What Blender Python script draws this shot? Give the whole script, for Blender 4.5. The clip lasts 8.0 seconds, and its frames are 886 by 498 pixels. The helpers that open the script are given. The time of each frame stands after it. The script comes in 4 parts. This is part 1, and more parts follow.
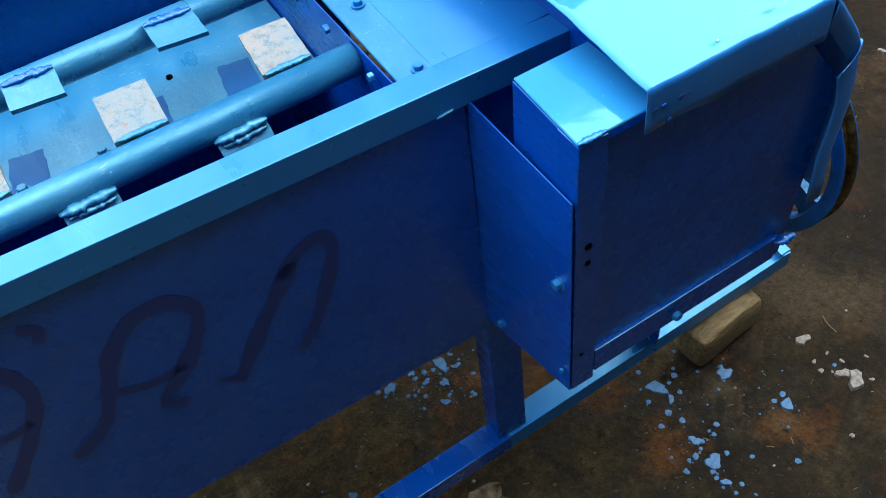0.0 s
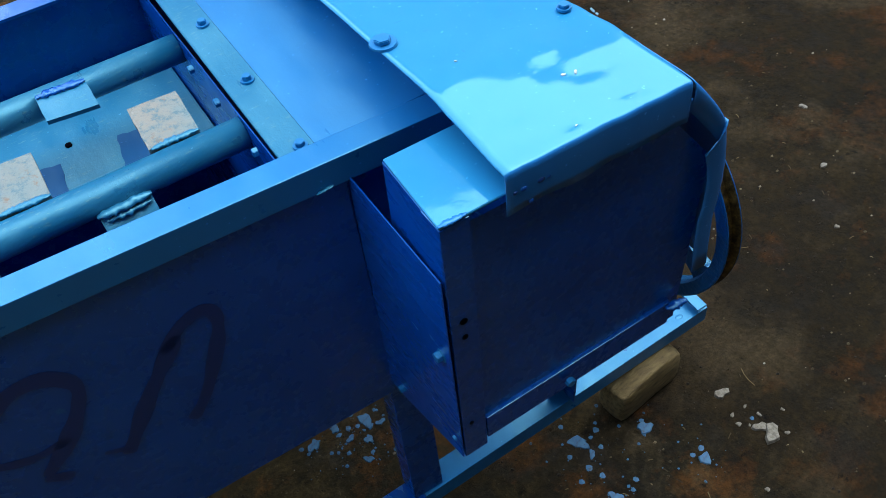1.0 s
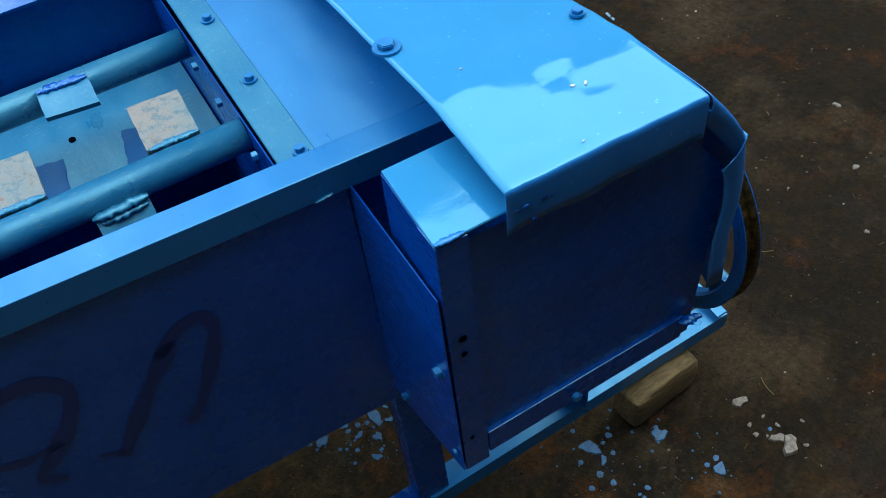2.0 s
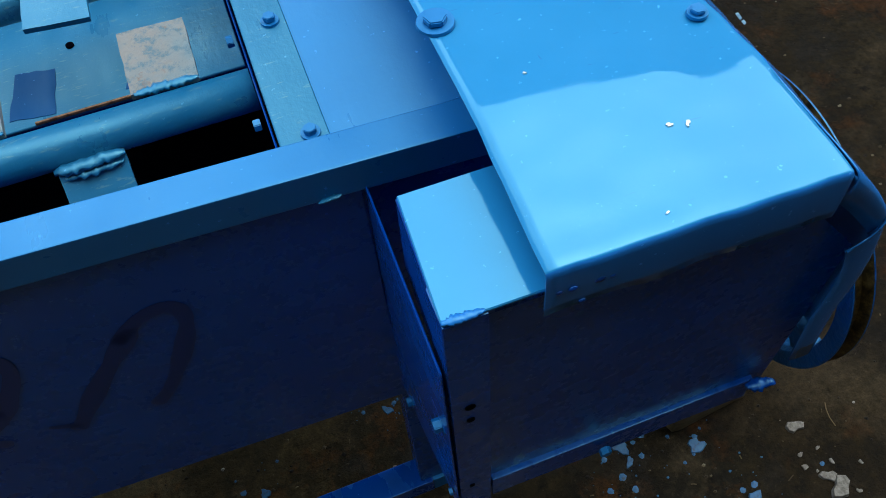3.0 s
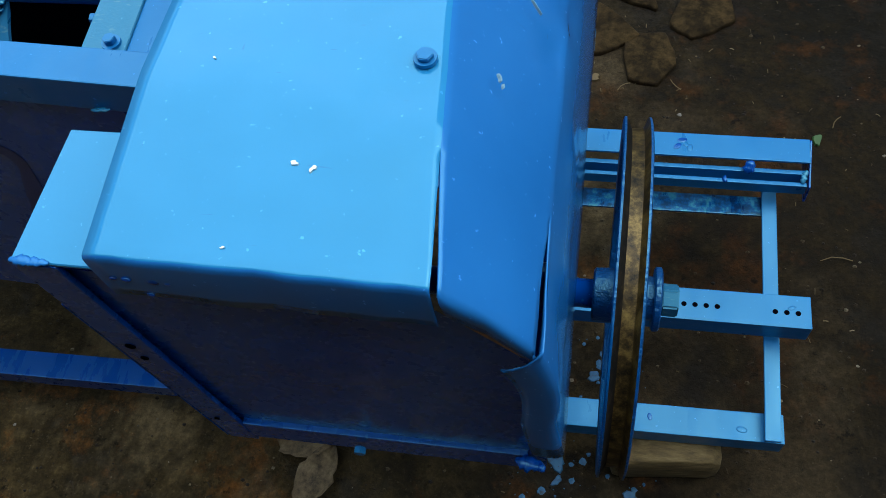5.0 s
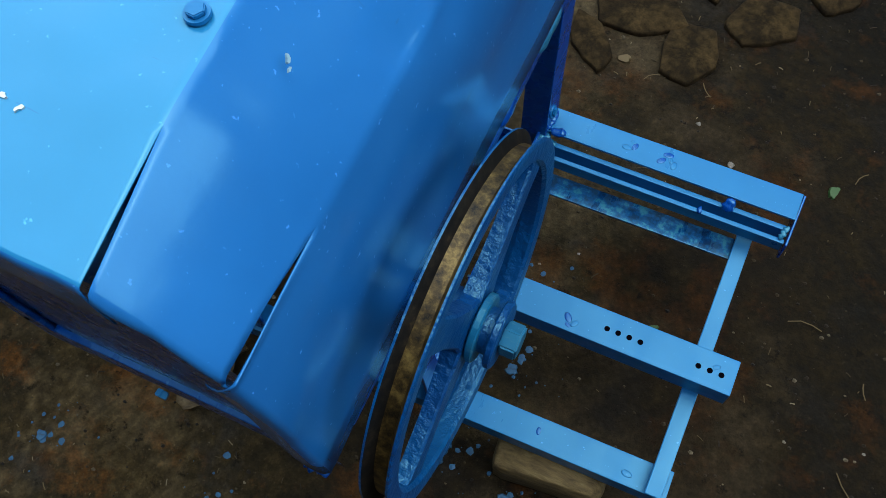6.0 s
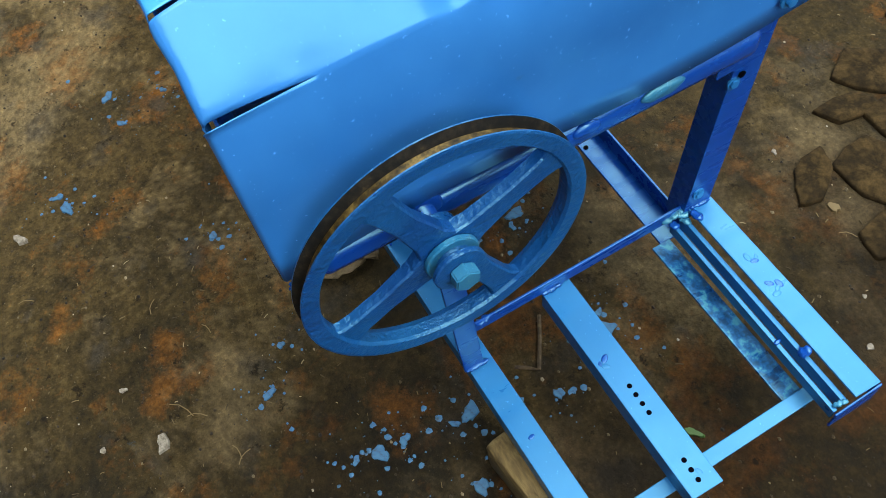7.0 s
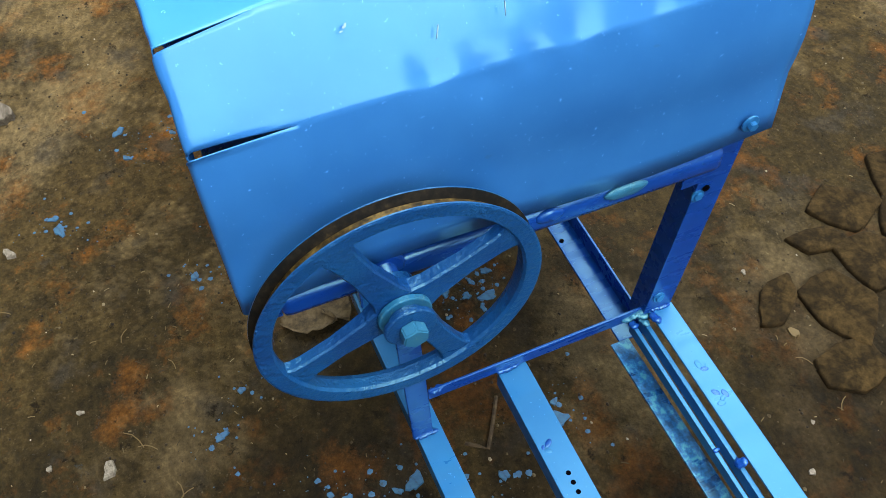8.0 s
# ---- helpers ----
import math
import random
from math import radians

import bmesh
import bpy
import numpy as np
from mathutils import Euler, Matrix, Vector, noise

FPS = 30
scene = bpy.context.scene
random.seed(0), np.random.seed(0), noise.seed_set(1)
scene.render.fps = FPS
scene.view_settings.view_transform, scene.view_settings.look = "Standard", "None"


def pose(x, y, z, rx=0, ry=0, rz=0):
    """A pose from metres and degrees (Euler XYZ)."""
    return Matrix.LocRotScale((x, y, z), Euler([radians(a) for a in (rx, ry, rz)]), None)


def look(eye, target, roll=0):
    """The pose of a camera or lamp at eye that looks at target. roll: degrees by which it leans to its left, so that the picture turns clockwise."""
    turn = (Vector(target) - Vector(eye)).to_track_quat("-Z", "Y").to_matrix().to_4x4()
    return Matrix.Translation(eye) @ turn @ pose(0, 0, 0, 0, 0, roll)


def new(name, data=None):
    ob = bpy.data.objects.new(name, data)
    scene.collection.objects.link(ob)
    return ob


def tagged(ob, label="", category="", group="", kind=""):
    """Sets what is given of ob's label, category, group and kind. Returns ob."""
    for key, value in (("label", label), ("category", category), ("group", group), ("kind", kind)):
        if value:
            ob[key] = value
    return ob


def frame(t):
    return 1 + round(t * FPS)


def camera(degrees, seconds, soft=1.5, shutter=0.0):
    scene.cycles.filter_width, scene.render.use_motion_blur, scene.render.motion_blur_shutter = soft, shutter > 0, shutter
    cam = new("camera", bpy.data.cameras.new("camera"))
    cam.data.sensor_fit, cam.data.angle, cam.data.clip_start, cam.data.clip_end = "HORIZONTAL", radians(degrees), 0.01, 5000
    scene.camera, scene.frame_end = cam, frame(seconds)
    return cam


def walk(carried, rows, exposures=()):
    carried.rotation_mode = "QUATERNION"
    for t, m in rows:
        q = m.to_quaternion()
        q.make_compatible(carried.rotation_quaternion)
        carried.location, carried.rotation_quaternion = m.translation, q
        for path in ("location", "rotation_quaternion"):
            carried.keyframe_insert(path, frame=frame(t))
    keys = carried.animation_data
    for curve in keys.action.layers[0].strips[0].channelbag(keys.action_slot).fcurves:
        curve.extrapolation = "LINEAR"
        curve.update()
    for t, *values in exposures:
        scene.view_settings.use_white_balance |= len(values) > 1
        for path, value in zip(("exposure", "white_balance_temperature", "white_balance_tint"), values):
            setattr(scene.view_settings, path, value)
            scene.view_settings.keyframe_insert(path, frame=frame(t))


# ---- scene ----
cam = camera(54.6, 8.0, 0.75)
PATH = [
    (0, (0.158, 0.196, 1.674), (0.674, 1.364, 0.135), -9.8),
    (0.5, (0.225, 0.16, 1.687), (0.808, 1.333, 0.176), -8.5),
    (1, (0.26, 0.16, 1.702), (0.876, 1.343, 0.211), -7.2),
    (1.2, (0.266, 0.164, 1.709), (0.887, 1.365, 0.235), -5.9),
    (2.3, (0.331, 0.219, 1.678), (0.814, 1.376, 0.119), -9.0),
    (2.5, (0.343, 0.273, 1.661), (0.768, 1.402, 0.066), -8.4),
    (2.8, (0.385, 0.371, 1.65), (0.714, 1.464, 0.009), -5.5),
    (3, (0.45, 0.389, 1.629), (0.742, 1.442, -0.046), -5.5),
    (3.2, (0.516, 0.386, 1.615), (0.753, 1.385, -0.102), -8.5),
    (3.5, (0.645, 0.382, 1.594), (0.749, 1.384, -0.134), -13.0),
    (3.7, (0.783, 0.368, 1.583), (0.762, 1.332, -0.169), -13.6),
    (4, (0.888, 0.369, 1.583), (0.776, 1.332, -0.166), -15.9),
    (4.5, (0.934, 0.399, 1.611), (0.774, 1.449, -0.084), -14.5),
    (4.7, (0.929, 0.41, 1.623), (0.671, 1.413, -0.088), -14.4),
    (5.8, (1.066, 0.545, 1.55), (0.614, 1.297, -0.247), -11.8),
    (6, (1.113, 0.593, 1.545), (0.665, 1.305, -0.27), -7.7),
    (6.2, (1.165, 0.629, 1.565), (0.593, 1.33, -0.219), -7.6),
    (6.5, (1.271, 0.649, 1.598), (0.43, 1.264, -0.109), -11.9),
    (6.7, (1.38, 0.652, 1.609), (0.482, 1.097, -0.122), -13.5),
    (7, (1.485, 0.657, 1.632), (0.492, 1.008, -0.068), -11.1),
    (7.5, (1.54, 0.659, 1.657), (0.442, 1.034, 0.028), -3.8),
    (8, (1.562, 0.675, 1.662), (0.424, 1.113, 0.077), -1.7),
]
EXPOSURE = [(0.0, 2.6, 6400, 2), (0.5, 2.35, 6400, -1), (1.0, 2.1, 6450, -3), (2.5, 1.78, 6400, -3), (3.5, 1.5, 6250, -4), (4.5, 1.5, 6300, -4), (6.0, 1.55, 6450, -3), (6.5, 1.65, 6600, -2), (6.7, 1.85, 6900, -2), (7.0, 2.55, 7600, -3), (7.5, 2.8, 8000, -3), (8.0, 2.55, 7800, -1)]
walk(cam, [(t, look(eye, target, roll)) for t, eye, target, roll in PATH], EXPOSURE)

# ---- world and light ----
world = bpy.data.worlds.new("sky")
scene.world = world
world.use_nodes = True
wn = world.node_tree.nodes
sky = wn.new("ShaderNodeTexSky")
sky.sky_type, sky.sun_disc = "NISHITA", False
sky.sun_elevation, sky.sun_rotation = radians(72), radians(72)
wn["Background"].inputs["Strength"].default_value = 0.15
haze = wn.new("ShaderNodeHueSaturation")
haze.inputs["Saturation"].default_value = 1.1
world.node_tree.links.new(sky.outputs["Color"], haze.inputs["Color"])
world.node_tree.links.new(haze.outputs["Color"], wn["Background"].inputs["Color"])
sun = new("sun", bpy.data.lights.new("sun", "SUN"))
sun.data.energy, sun.data.angle, sun.data.color = 1.5, radians(130), (1.0, 0.95, 0.88)
sun.matrix_world = look((1.6, 0.5, 5.2), (0, 0, 0))


# ---- materials ----
def material(name, colour, rough=0.5, metal=0.0, coat=0.0):
    m = bpy.data.materials.new(name)
    m.use_nodes = True
    b = m.node_tree.nodes["Principled BSDF"]
    b.inputs["Base Color"].default_value = (*colour, 1)
    b.inputs["Roughness"].default_value = rough
    b.inputs["Metallic"].default_value = metal
    b.inputs["Coat Weight"].default_value = coat
    b.inputs["Coat Roughness"].default_value = 0.08
    return m


def noise_node(m, scale, detail=4.0, rough=0.55, stretch=None):
    n, l = m.node_tree.nodes, m.node_tree.links
    tc = n.new("ShaderNodeTexCoord")
    t = n.new("ShaderNodeTexNoise")
    t.inputs["Scale"].default_value = scale
    t.inputs["Detail"].default_value = detail
    t.inputs["Roughness"].default_value = rough
    if stretch:
        mp = n.new("ShaderNodeMapping")
        mp.inputs["Scale"].default_value = stretch
        l.new(tc.outputs["Object"], mp.inputs["Vector"])
        l.new(mp.outputs["Vector"], t.inputs["Vector"])
    else:
        l.new(tc.outputs["Object"], t.inputs["Vector"])
    return t.outputs["Fac"]


def ramp(m, fac, stops):
    r = m.node_tree.nodes.new("ShaderNodeValToRGB")
    while len(r.color_ramp.elements) < len(stops):
        r.color_ramp.elements.new(0.5)
    for e, (p, c) in zip(r.color_ramp.elements, stops):
        e.position, e.color = p, (*c, 1) if len(c) == 3 else c
    m.node_tree.links.new(fac, r.inputs["Fac"])
    return r.outputs["Color"]


def mix(m, fac, a, b):
    x = m.node_tree.nodes.new("ShaderNodeMix")
    x.data_type = "RGBA"
    for sock, v in ((x.inputs[0], fac), (x.inputs[6], a), (x.inputs[7], b)):
        if isinstance(v, bpy.types.NodeSocket):
            m.node_tree.links.new(v, sock)
        else:
            sock.default_value = v if isinstance(v, float) else (*v, 1)
    return x.outputs[2]


def times(m, a, b):
    x = m.node_tree.nodes.new("ShaderNodeMix")
    x.data_type, x.blend_type = "RGBA", "MULTIPLY"
    x.inputs[0].default_value = 1.0
    m.node_tree.links.new(a, x.inputs[6])
    m.node_tree.links.new(b, x.inputs[7])
    return x.outputs[2]


def feed(m, socket, value):
    m.node_tree.links.new(value, m.node_tree.nodes["Principled BSDF"].inputs[socket])


def bump(m, fac, strength, distance, under=None):
    b = m.node_tree.nodes.new("ShaderNodeBump")
    b.inputs["Strength"].default_value = strength
    b.inputs["Distance"].default_value = distance
    m.node_tree.links.new(fac, b.inputs["Height"])
    if under:
        m.node_tree.links.new(under, b.inputs["Normal"])
    return b.outputs["Normal"]


def blue_paint(name, deep, pale, rough, lumps, grain, pits=0.001, ior=1.55):
    """Brushed gloss enamel: pale and deep patches, brush marks, runs and specks."""
    m = material(name, deep, rough)
    m.node_tree.nodes["Principled BSDF"].inputs["Specular IOR Level"].default_value = 0.95
    m.node_tree.nodes["Principled BSDF"].inputs["IOR"].default_value = ior
    m.node_tree.nodes["Principled BSDF"].inputs["Specular Tint"].default_value = (0.42, 0.93, 1.0, 1)
    broad = noise_node(m, 7.0, 3.0)
    brush = noise_node(m, 30.0, 5.0, 0.6, (1.0, 0.25, 1.0))
    col = mix(m, ramp(m, broad, [(0.35, (0, 0, 0)), (0.7, (1, 1, 1))]), deep, pale)
    speck = ramp(m, noise_node(m, 160.0, 2.0), [(0.70, (0, 0, 0)), (0.76, (1, 1, 1))])
    col = mix(m, speck, col, tuple(min(1.0, c * 1.5 + 0.04) for c in pale))
    for turn in ((1.0, 9.0, 1.0), (7.0, 1.0, 2.0)):
        scratch = ramp(m, noise_node(m, 26.0, 3.0, 0.5, turn), [(0.735, (0, 0, 0)), (0.76, (0.55, 0.55, 0.55))])
        col = mix(m, scratch, col, (0.03, 0.14, 0.36))
    feed(m, "Base Color", col)
    feed(m, "Roughness", ramp(m, brush, [(0.3, (rough * 0.7,) * 3), (0.75, (min(1, rough * 1.5),) * 3)]))
    n1 = bump(m, broad, lumps, 0.02)
    n2 = bump(m, brush, grain, 0.002, n1)
    feed(m, "Normal", bump(m, noise_node(m, 220.0 if pits < 0.002 else 130.0, 3.0), grain * 0.7, pits, n2))
    return m


# Shade of the upright faces is put into this deeper blue.
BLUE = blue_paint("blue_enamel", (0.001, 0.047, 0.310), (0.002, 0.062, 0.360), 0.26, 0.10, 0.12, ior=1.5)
# Paler tone of the same enamel, with the cover's light in its colour.
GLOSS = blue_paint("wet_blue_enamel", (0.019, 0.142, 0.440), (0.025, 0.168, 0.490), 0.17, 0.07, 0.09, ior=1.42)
# Glossier copy of GLOSS, light of upward faces put into its paler colour.
WET_LIT = blue_paint("wet_blue_enamel_lit", (0.026, 0.205, 0.440), (0.034, 0.232, 0.490), 0.07, 0.08, 0.07, ior=1.48)
# Duller coat; light on rails and deck tops is put into its paler colour.
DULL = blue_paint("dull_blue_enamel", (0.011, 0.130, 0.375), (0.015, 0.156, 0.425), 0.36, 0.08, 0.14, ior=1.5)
PATCH = blue_paint("dark_blue_patch_paint", (0.002, 0.050, 0.200), (0.004, 0.070, 0.240), 0.5, 0.05, 0.10, ior=1.35)
CAST = blue_paint("blue_cast_iron", (0.001, 0.040, 0.185), (0.003, 0.078, 0.255), 0.36, 0.25, 1.5, 0.0027)
THIN = blue_paint("thin_blue_paint", (0.008, 0.115, 0.26), (0.030, 0.16, 0.29), 0.35, 0.15, 0.4)
worn = ramp(THIN, noise_node(THIN, 34.0, 5.0, 0.6, (2.0, 9.0, 2.0)), [(0.60, (0, 0, 0)), (0.68, (0.6, 0.6, 0.6))])
old = THIN.node_tree.nodes["Principled BSDF"].inputs["Base Color"].links[0].from_socket
feed(THIN, "Base Color", mix(THIN, worn, old, (0.13, 0.25, 0.28)))
MOTTLE = blue_paint("blotched_blue_paint", (0.001, 0.030, 0.13), (0.05, 0.26, 0.38), 0.3, 0.3, 0.6)
feed(MOTTLE, "Base Color", ramp(MOTTLE, noise_node(MOTTLE, 48.0, 6.0, 0.7), [(0.40, (0.001, 0.02, 0.10)), (0.52, (0.002, 0.085, 0.30)), (0.60, (0.05, 0.24, 0.36))]))
LETTER = material("dark_stencil_paint", (0.001, 0.030, 0.165), 0.3)
DARKMETAL = material("dark_mottled_metal", (0.008, 0.008, 0.010), 0.75)
DARKMETAL.node_tree.nodes["Principled BSDF"].inputs["Specular IOR Level"].default_value = 0.2
feed(DARKMETAL, "Base Color", ramp(DARKMETAL, noise_node(DARKMETAL, 70.0, 6.0, 0.7), [(0.45, (0.003, 0.003, 0.003)), (0.62, (0.016, 0.012, 0.008)), (0.74, (0.05, 0.035, 0.015))]))
HOLE = material("dark_hole", (0.002, 0.002, 0.004), 1.0)
HOLE.node_tree.nodes["Principled BSDF"].inputs["Specular IOR Level"].default_value = 0.0

CREAM = material("bare_plate", (0.55, 0.52, 0.50), 0.55)
pale = mix(CREAM, ramp(CREAM, noise_node(CREAM, 14.0, 5.0, 0.65), [(0.42, (0, 0, 0)), (0.62, (1, 1, 1))]), (0.170, 0.215, 0.222), (0.235, 0.220, 0.195))
pale = mix(CREAM, ramp(CREAM, noise_node(CREAM, 70.0, 6.0, 0.75), [(0.50, (0, 0, 0)), (0.62, (0.9, 0.9, 0.9))]), pale, (0.075, 0.150, 0.190))
pale = mix(CREAM, ramp(CREAM, noise_node(CREAM, 38.0, 6.0, 0.7), [(0.60, (0, 0, 0)), (0.68, (0.8, 0.8, 0.8))]), pale, (0.200, 0.120, 0.075))
feed(CREAM, "Base Color", pale)
feed(CREAM, "Normal", bump(CREAM, noise_node(CREAM, 90.0, 6.0, 0.7), 0.9, 0.003))

RUST = material("rusty_groove", (0.24, 0.13, 0.035), 0.45, 0.5)
feed(RUST, "Base Color", ramp(RUST, noise_node(RUST, 60.0, 7.0, 0.75), [(0.36, (0.004, 0.004, 0.003)), (0.50, (0.075, 0.048, 0.014)), (0.70, (0.27, 0.185, 0.055))]))

SOIL = material("trodden_soil", (0.03, 0.02, 0.01), 0.9)
SOIL.node_tree.nodes["Principled BSDF"].inputs["Specular IOR Level"].default_value = 0.15
big, mid, fine = noise_node(SOIL, 2.2, 5.0, 0.6), noise_node(SOIL, 17.0, 8.0, 0.7), noise_node(SOIL, 120.0, 5.0, 0.7)
col = ramp(SOIL, mid, [(0.30, (0.0085, 0.0062, 0.0026)), (0.47, (0.025, 0.0182, 0.0076)), (0.60, (0.040, 0.0290, 0.0120)), (0.74, (0.064, 0.049, 0.023))])
col = mix(SOIL, ramp(SOIL, big, [(0.48, (0, 0, 0)), (0.60, (0.8, 0.8, 0.8))]), col, (0.012, 0.0105, 0.0065))
col = mix(SOIL, ramp(SOIL, noise_node(SOIL, 4.4, 8.0, 0.72), [(0.52, (0, 0, 0)), (0.62, (0.85, 0.85, 0.85))]), col, (0.084, 0.036, 0.0080))
col = mix(SOIL, ramp(SOIL, noise_node(SOIL, 1.7, 6.0, 0.7), [(0.50, (0, 0, 0)), (0.62, (0.8, 0.8, 0.8))]), col, (0.095, 0.074, 0.040))
col = mix(SOIL, ramp(SOIL, noise_node(SOIL, 6.3, 5.0, 0.6), [(0.56, (0, 0, 0)), (0.66, (0.75, 0.75, 0.75))]), col, (0.027, 0.024, 0.019))
col = mix(SOIL, ramp(SOIL, noise_node(SOIL, 14.0, 6.0, 0.7), [(0.69, (0, 0, 0)), (0.76, (0.6, 0.6, 0.6))]), col, (0.022, 0.050, 0.075))
col = mix(SOIL, ramp(SOIL, noise_node(SOIL, 20.0, 7.0, 0.75), [(0.585, (0, 0, 0)), (0.66, (0.9, 0.9, 0.9))]), col, (0.006, 0.004, 0.002))
col = mix(SOIL, ramp(SOIL, fine, [(0.60, (0, 0, 0)), (0.72, (0.8, 0.8, 0.8))]), col, (0.085, 0.068, 0.042))
grain = ramp(SOIL, noise_node(SOIL, 55.0, 10.0, 0.82), [(0.34, (0.40,) * 3), (0.50, (0.82,) * 3), (0.66, (1.45,) * 3)])
col = times(SOIL, col, grain)
# Shade and light put into the soil colour: darker east, paler west.
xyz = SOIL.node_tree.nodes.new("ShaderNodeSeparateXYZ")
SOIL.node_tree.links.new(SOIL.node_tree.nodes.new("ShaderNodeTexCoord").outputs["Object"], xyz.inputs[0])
east_shade = SOIL.node_tree.nodes.new("ShaderNodeMath")
east_shade.operation, east_shade.inputs[1].default_value = "MULTIPLY_ADD", 0.45
SOIL.node_tree.links.new(xyz.outputs["X"], east_shade.inputs[0])
SOIL.node_tree.links.new(noise_node(SOIL, 2.6, 6.0, 0.65), east_shade.inputs[2])
col = times(SOIL, col, ramp(SOIL, east_shade.outputs[0], [(0.42, (2.1, 1.95, 1.75)), (0.78, (1.15, 1.08, 1.0)), (1.22, (0.52, 0.46, 0.42))]))
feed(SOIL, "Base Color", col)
feed(SOIL, "Roughness", ramp(SOIL, mid, [(0.3, (0.75,) * 3), (0.7, (0.97,) * 3)]))
feed(SOIL, "Normal", bump(SOIL, noise_node(SOIL, 40.0, 8.0, 0.75), 0.6, 0.008, bump(SOIL, mid, 0.7, 0.02)))

STONE = material("worn_paving_stone", (0.03, 0.02, 0.01), 0.95)
STONE.node_tree.nodes["Principled BSDF"].inputs["Specular IOR Level"].default_value = 0.15
stone_col = mix(STONE, ramp(STONE, noise_node(STONE, 14.0, 6.0, 0.7), [(0.42, (0, 0, 0)), (0.66, (1, 1, 1))]), (0.016, 0.0100, 0.0040), (0.042, 0.0260, 0.0095))
feed(STONE, "Base Color", times(STONE, stone_col, ramp(STONE, noise_node(STONE, 60.0, 9.0, 0.8), [(0.34, (0.35,) * 3), (0.66, (1.6,) * 3)])))
feed(STONE, "Normal", bump(STONE, noise_node(STONE, 45.0, 6.0), 0.7, 0.006))

WOOD = material("weathered_timber", (0.36, 0.26, 0.12), 0.8)
feed(WOOD, "Base Color", ramp(WOOD, noise_node(WOOD, 22.0, 6.0, 0.6, (1, 5, 5)), [(0.3, (0.06, 0.04, 0.014)), (0.55, (0.15, 0.105, 0.040)), (0.75, (0.22, 0.165, 0.075))]))
feed(WOOD, "Normal", bump(WOOD, noise_node(WOOD, 60.0, 5.0, 0.6, (1, 4, 4)), 0.6, 0.004))
GREYWOOD = material("grey_weathered_board", (0.15, 0.125, 0.10), 0.85)
feed(GREYWOOD, "Base Color", ramp(GREYWOOD, noise_node(GREYWOOD, 26.0, 6.0, 0.65, (1, 4, 4)), [(0.3, (0.05, 0.04, 0.03)), (0.55, (0.12, 0.10, 0.078)), (0.75, (0.19, 0.165, 0.135))]))
CHIP = material("white_plaster", (0.21, 0.185, 0.155), 0.9)
feed(CHIP, "Base Color", ramp(CHIP, noise_node(CHIP, 110.0, 5.0, 0.7), [(0.36, (0.10, 0.085, 0.065)), (0.60, (0.23, 0.205, 0.17))]))
SPLASH = material("dried_blue_drops", (0.012, 0.07, 0.15), 0.6)
feed(SPLASH, "Base Color", ramp(SPLASH, noise_node(SPLASH, 70.0, 5.0, 0.7), [(0.33, (0.020, 0.036, 0.050)), (0.47, (0.014, 0.085, 0.19)), (0.72, (0.03, 0.12, 0.22))]))
STRAW = material("dry_straw", (0.11, 0.075, 0.03), 0.8)
LEAF = material("green_leaf", (0.03, 0.08, 0.015), 0.6)
PALE = material("pale_bounce_wall", (0.34, 0.33, 0.31), 0.9)
feed(PALE, "Base Color", ramp(PALE, noise_node(PALE, 1.5, 6.0), [(0.3, (0.27, 0.265, 0.25)), (0.7, (0.38, 0.37, 0.35))]))
BRIGHT = material("bright_reflected_wall", (0.60, 0.61, 0.60), 0.9)
feed(BRIGHT, "Base Color", ramp(BRIGHT, noise_node(BRIGHT, 1.2, 6.0), [(0.3, (0.50, 0.51, 0.50)), (0.7, (0.66, 0.67, 0.66))]))
WALL = material("dark_blocking_wall", (0.03, 0.026, 0.022), 0.95)
feed(WALL, "Base Color", ramp(WALL, noise_node(WALL, 1.5, 6.0), [(0.3, (0.016, 0.014, 0.012)), (0.7, (0.04, 0.034, 0.028))]))


# ---- builders ----
def part(name, bm, mat, parent=None, label="", smooth=False):
    """Links a bmesh as one mesh object under a thing or a part."""
    me = bpy.data.meshes.new(name)
    bmesh.ops.recalc_face_normals(bm, faces=bm.faces)
    for f in bm.faces:
        f.smooth = smooth
    bm.to_mesh(me)
    bm.free()
    me.materials.append(mat)
    ob = new(name, me)
    if parent:
        ob.parent = parent
    if label:
        ob["label"] = label
    return ob


def frame_axes(d, up):
    d = Vector(d).normalized()
    s = d.cross(Vector(up)).normalized()
    return d, s, s.cross(d)


def extrude(points, p0, p1, up, bevel=0.0):
    """A closed 2D section (side, up) swept from p0 to p1."""
    bm = bmesh.new()
    d, s, u = frame_axes(Vector(p1) - Vector(p0), up)
    rings = [[bm.verts.new(Vector(p) + s * a + u * b) for a, b in points] for p in (p0, p1)]
    n = len(points)
    for i in range(n):
        bm.faces.new((rings[0][i], rings[0][(i + 1) % n], rings[1][(i + 1) % n], rings[1][i]))
    bm.faces.new(rings[0])
    bm.faces.new(rings[1][::-1])
    bmesh.ops.recalc_face_normals(bm, faces=bm.faces)
    if bevel:
        bmesh.ops.bevel(bm, geom=bm.edges[:], offset=bevel, segments=2, affect="EDGES", profile=0.6)
    return bm


def bar(p0, p1, w, h, up=(0, 0, 1), bevel=0.0015):
    return extrude([(-w / 2, -h / 2), (w / 2, -h / 2), (w / 2, h / 2), (-w / 2, h / 2)], p0, p1, up, bevel)


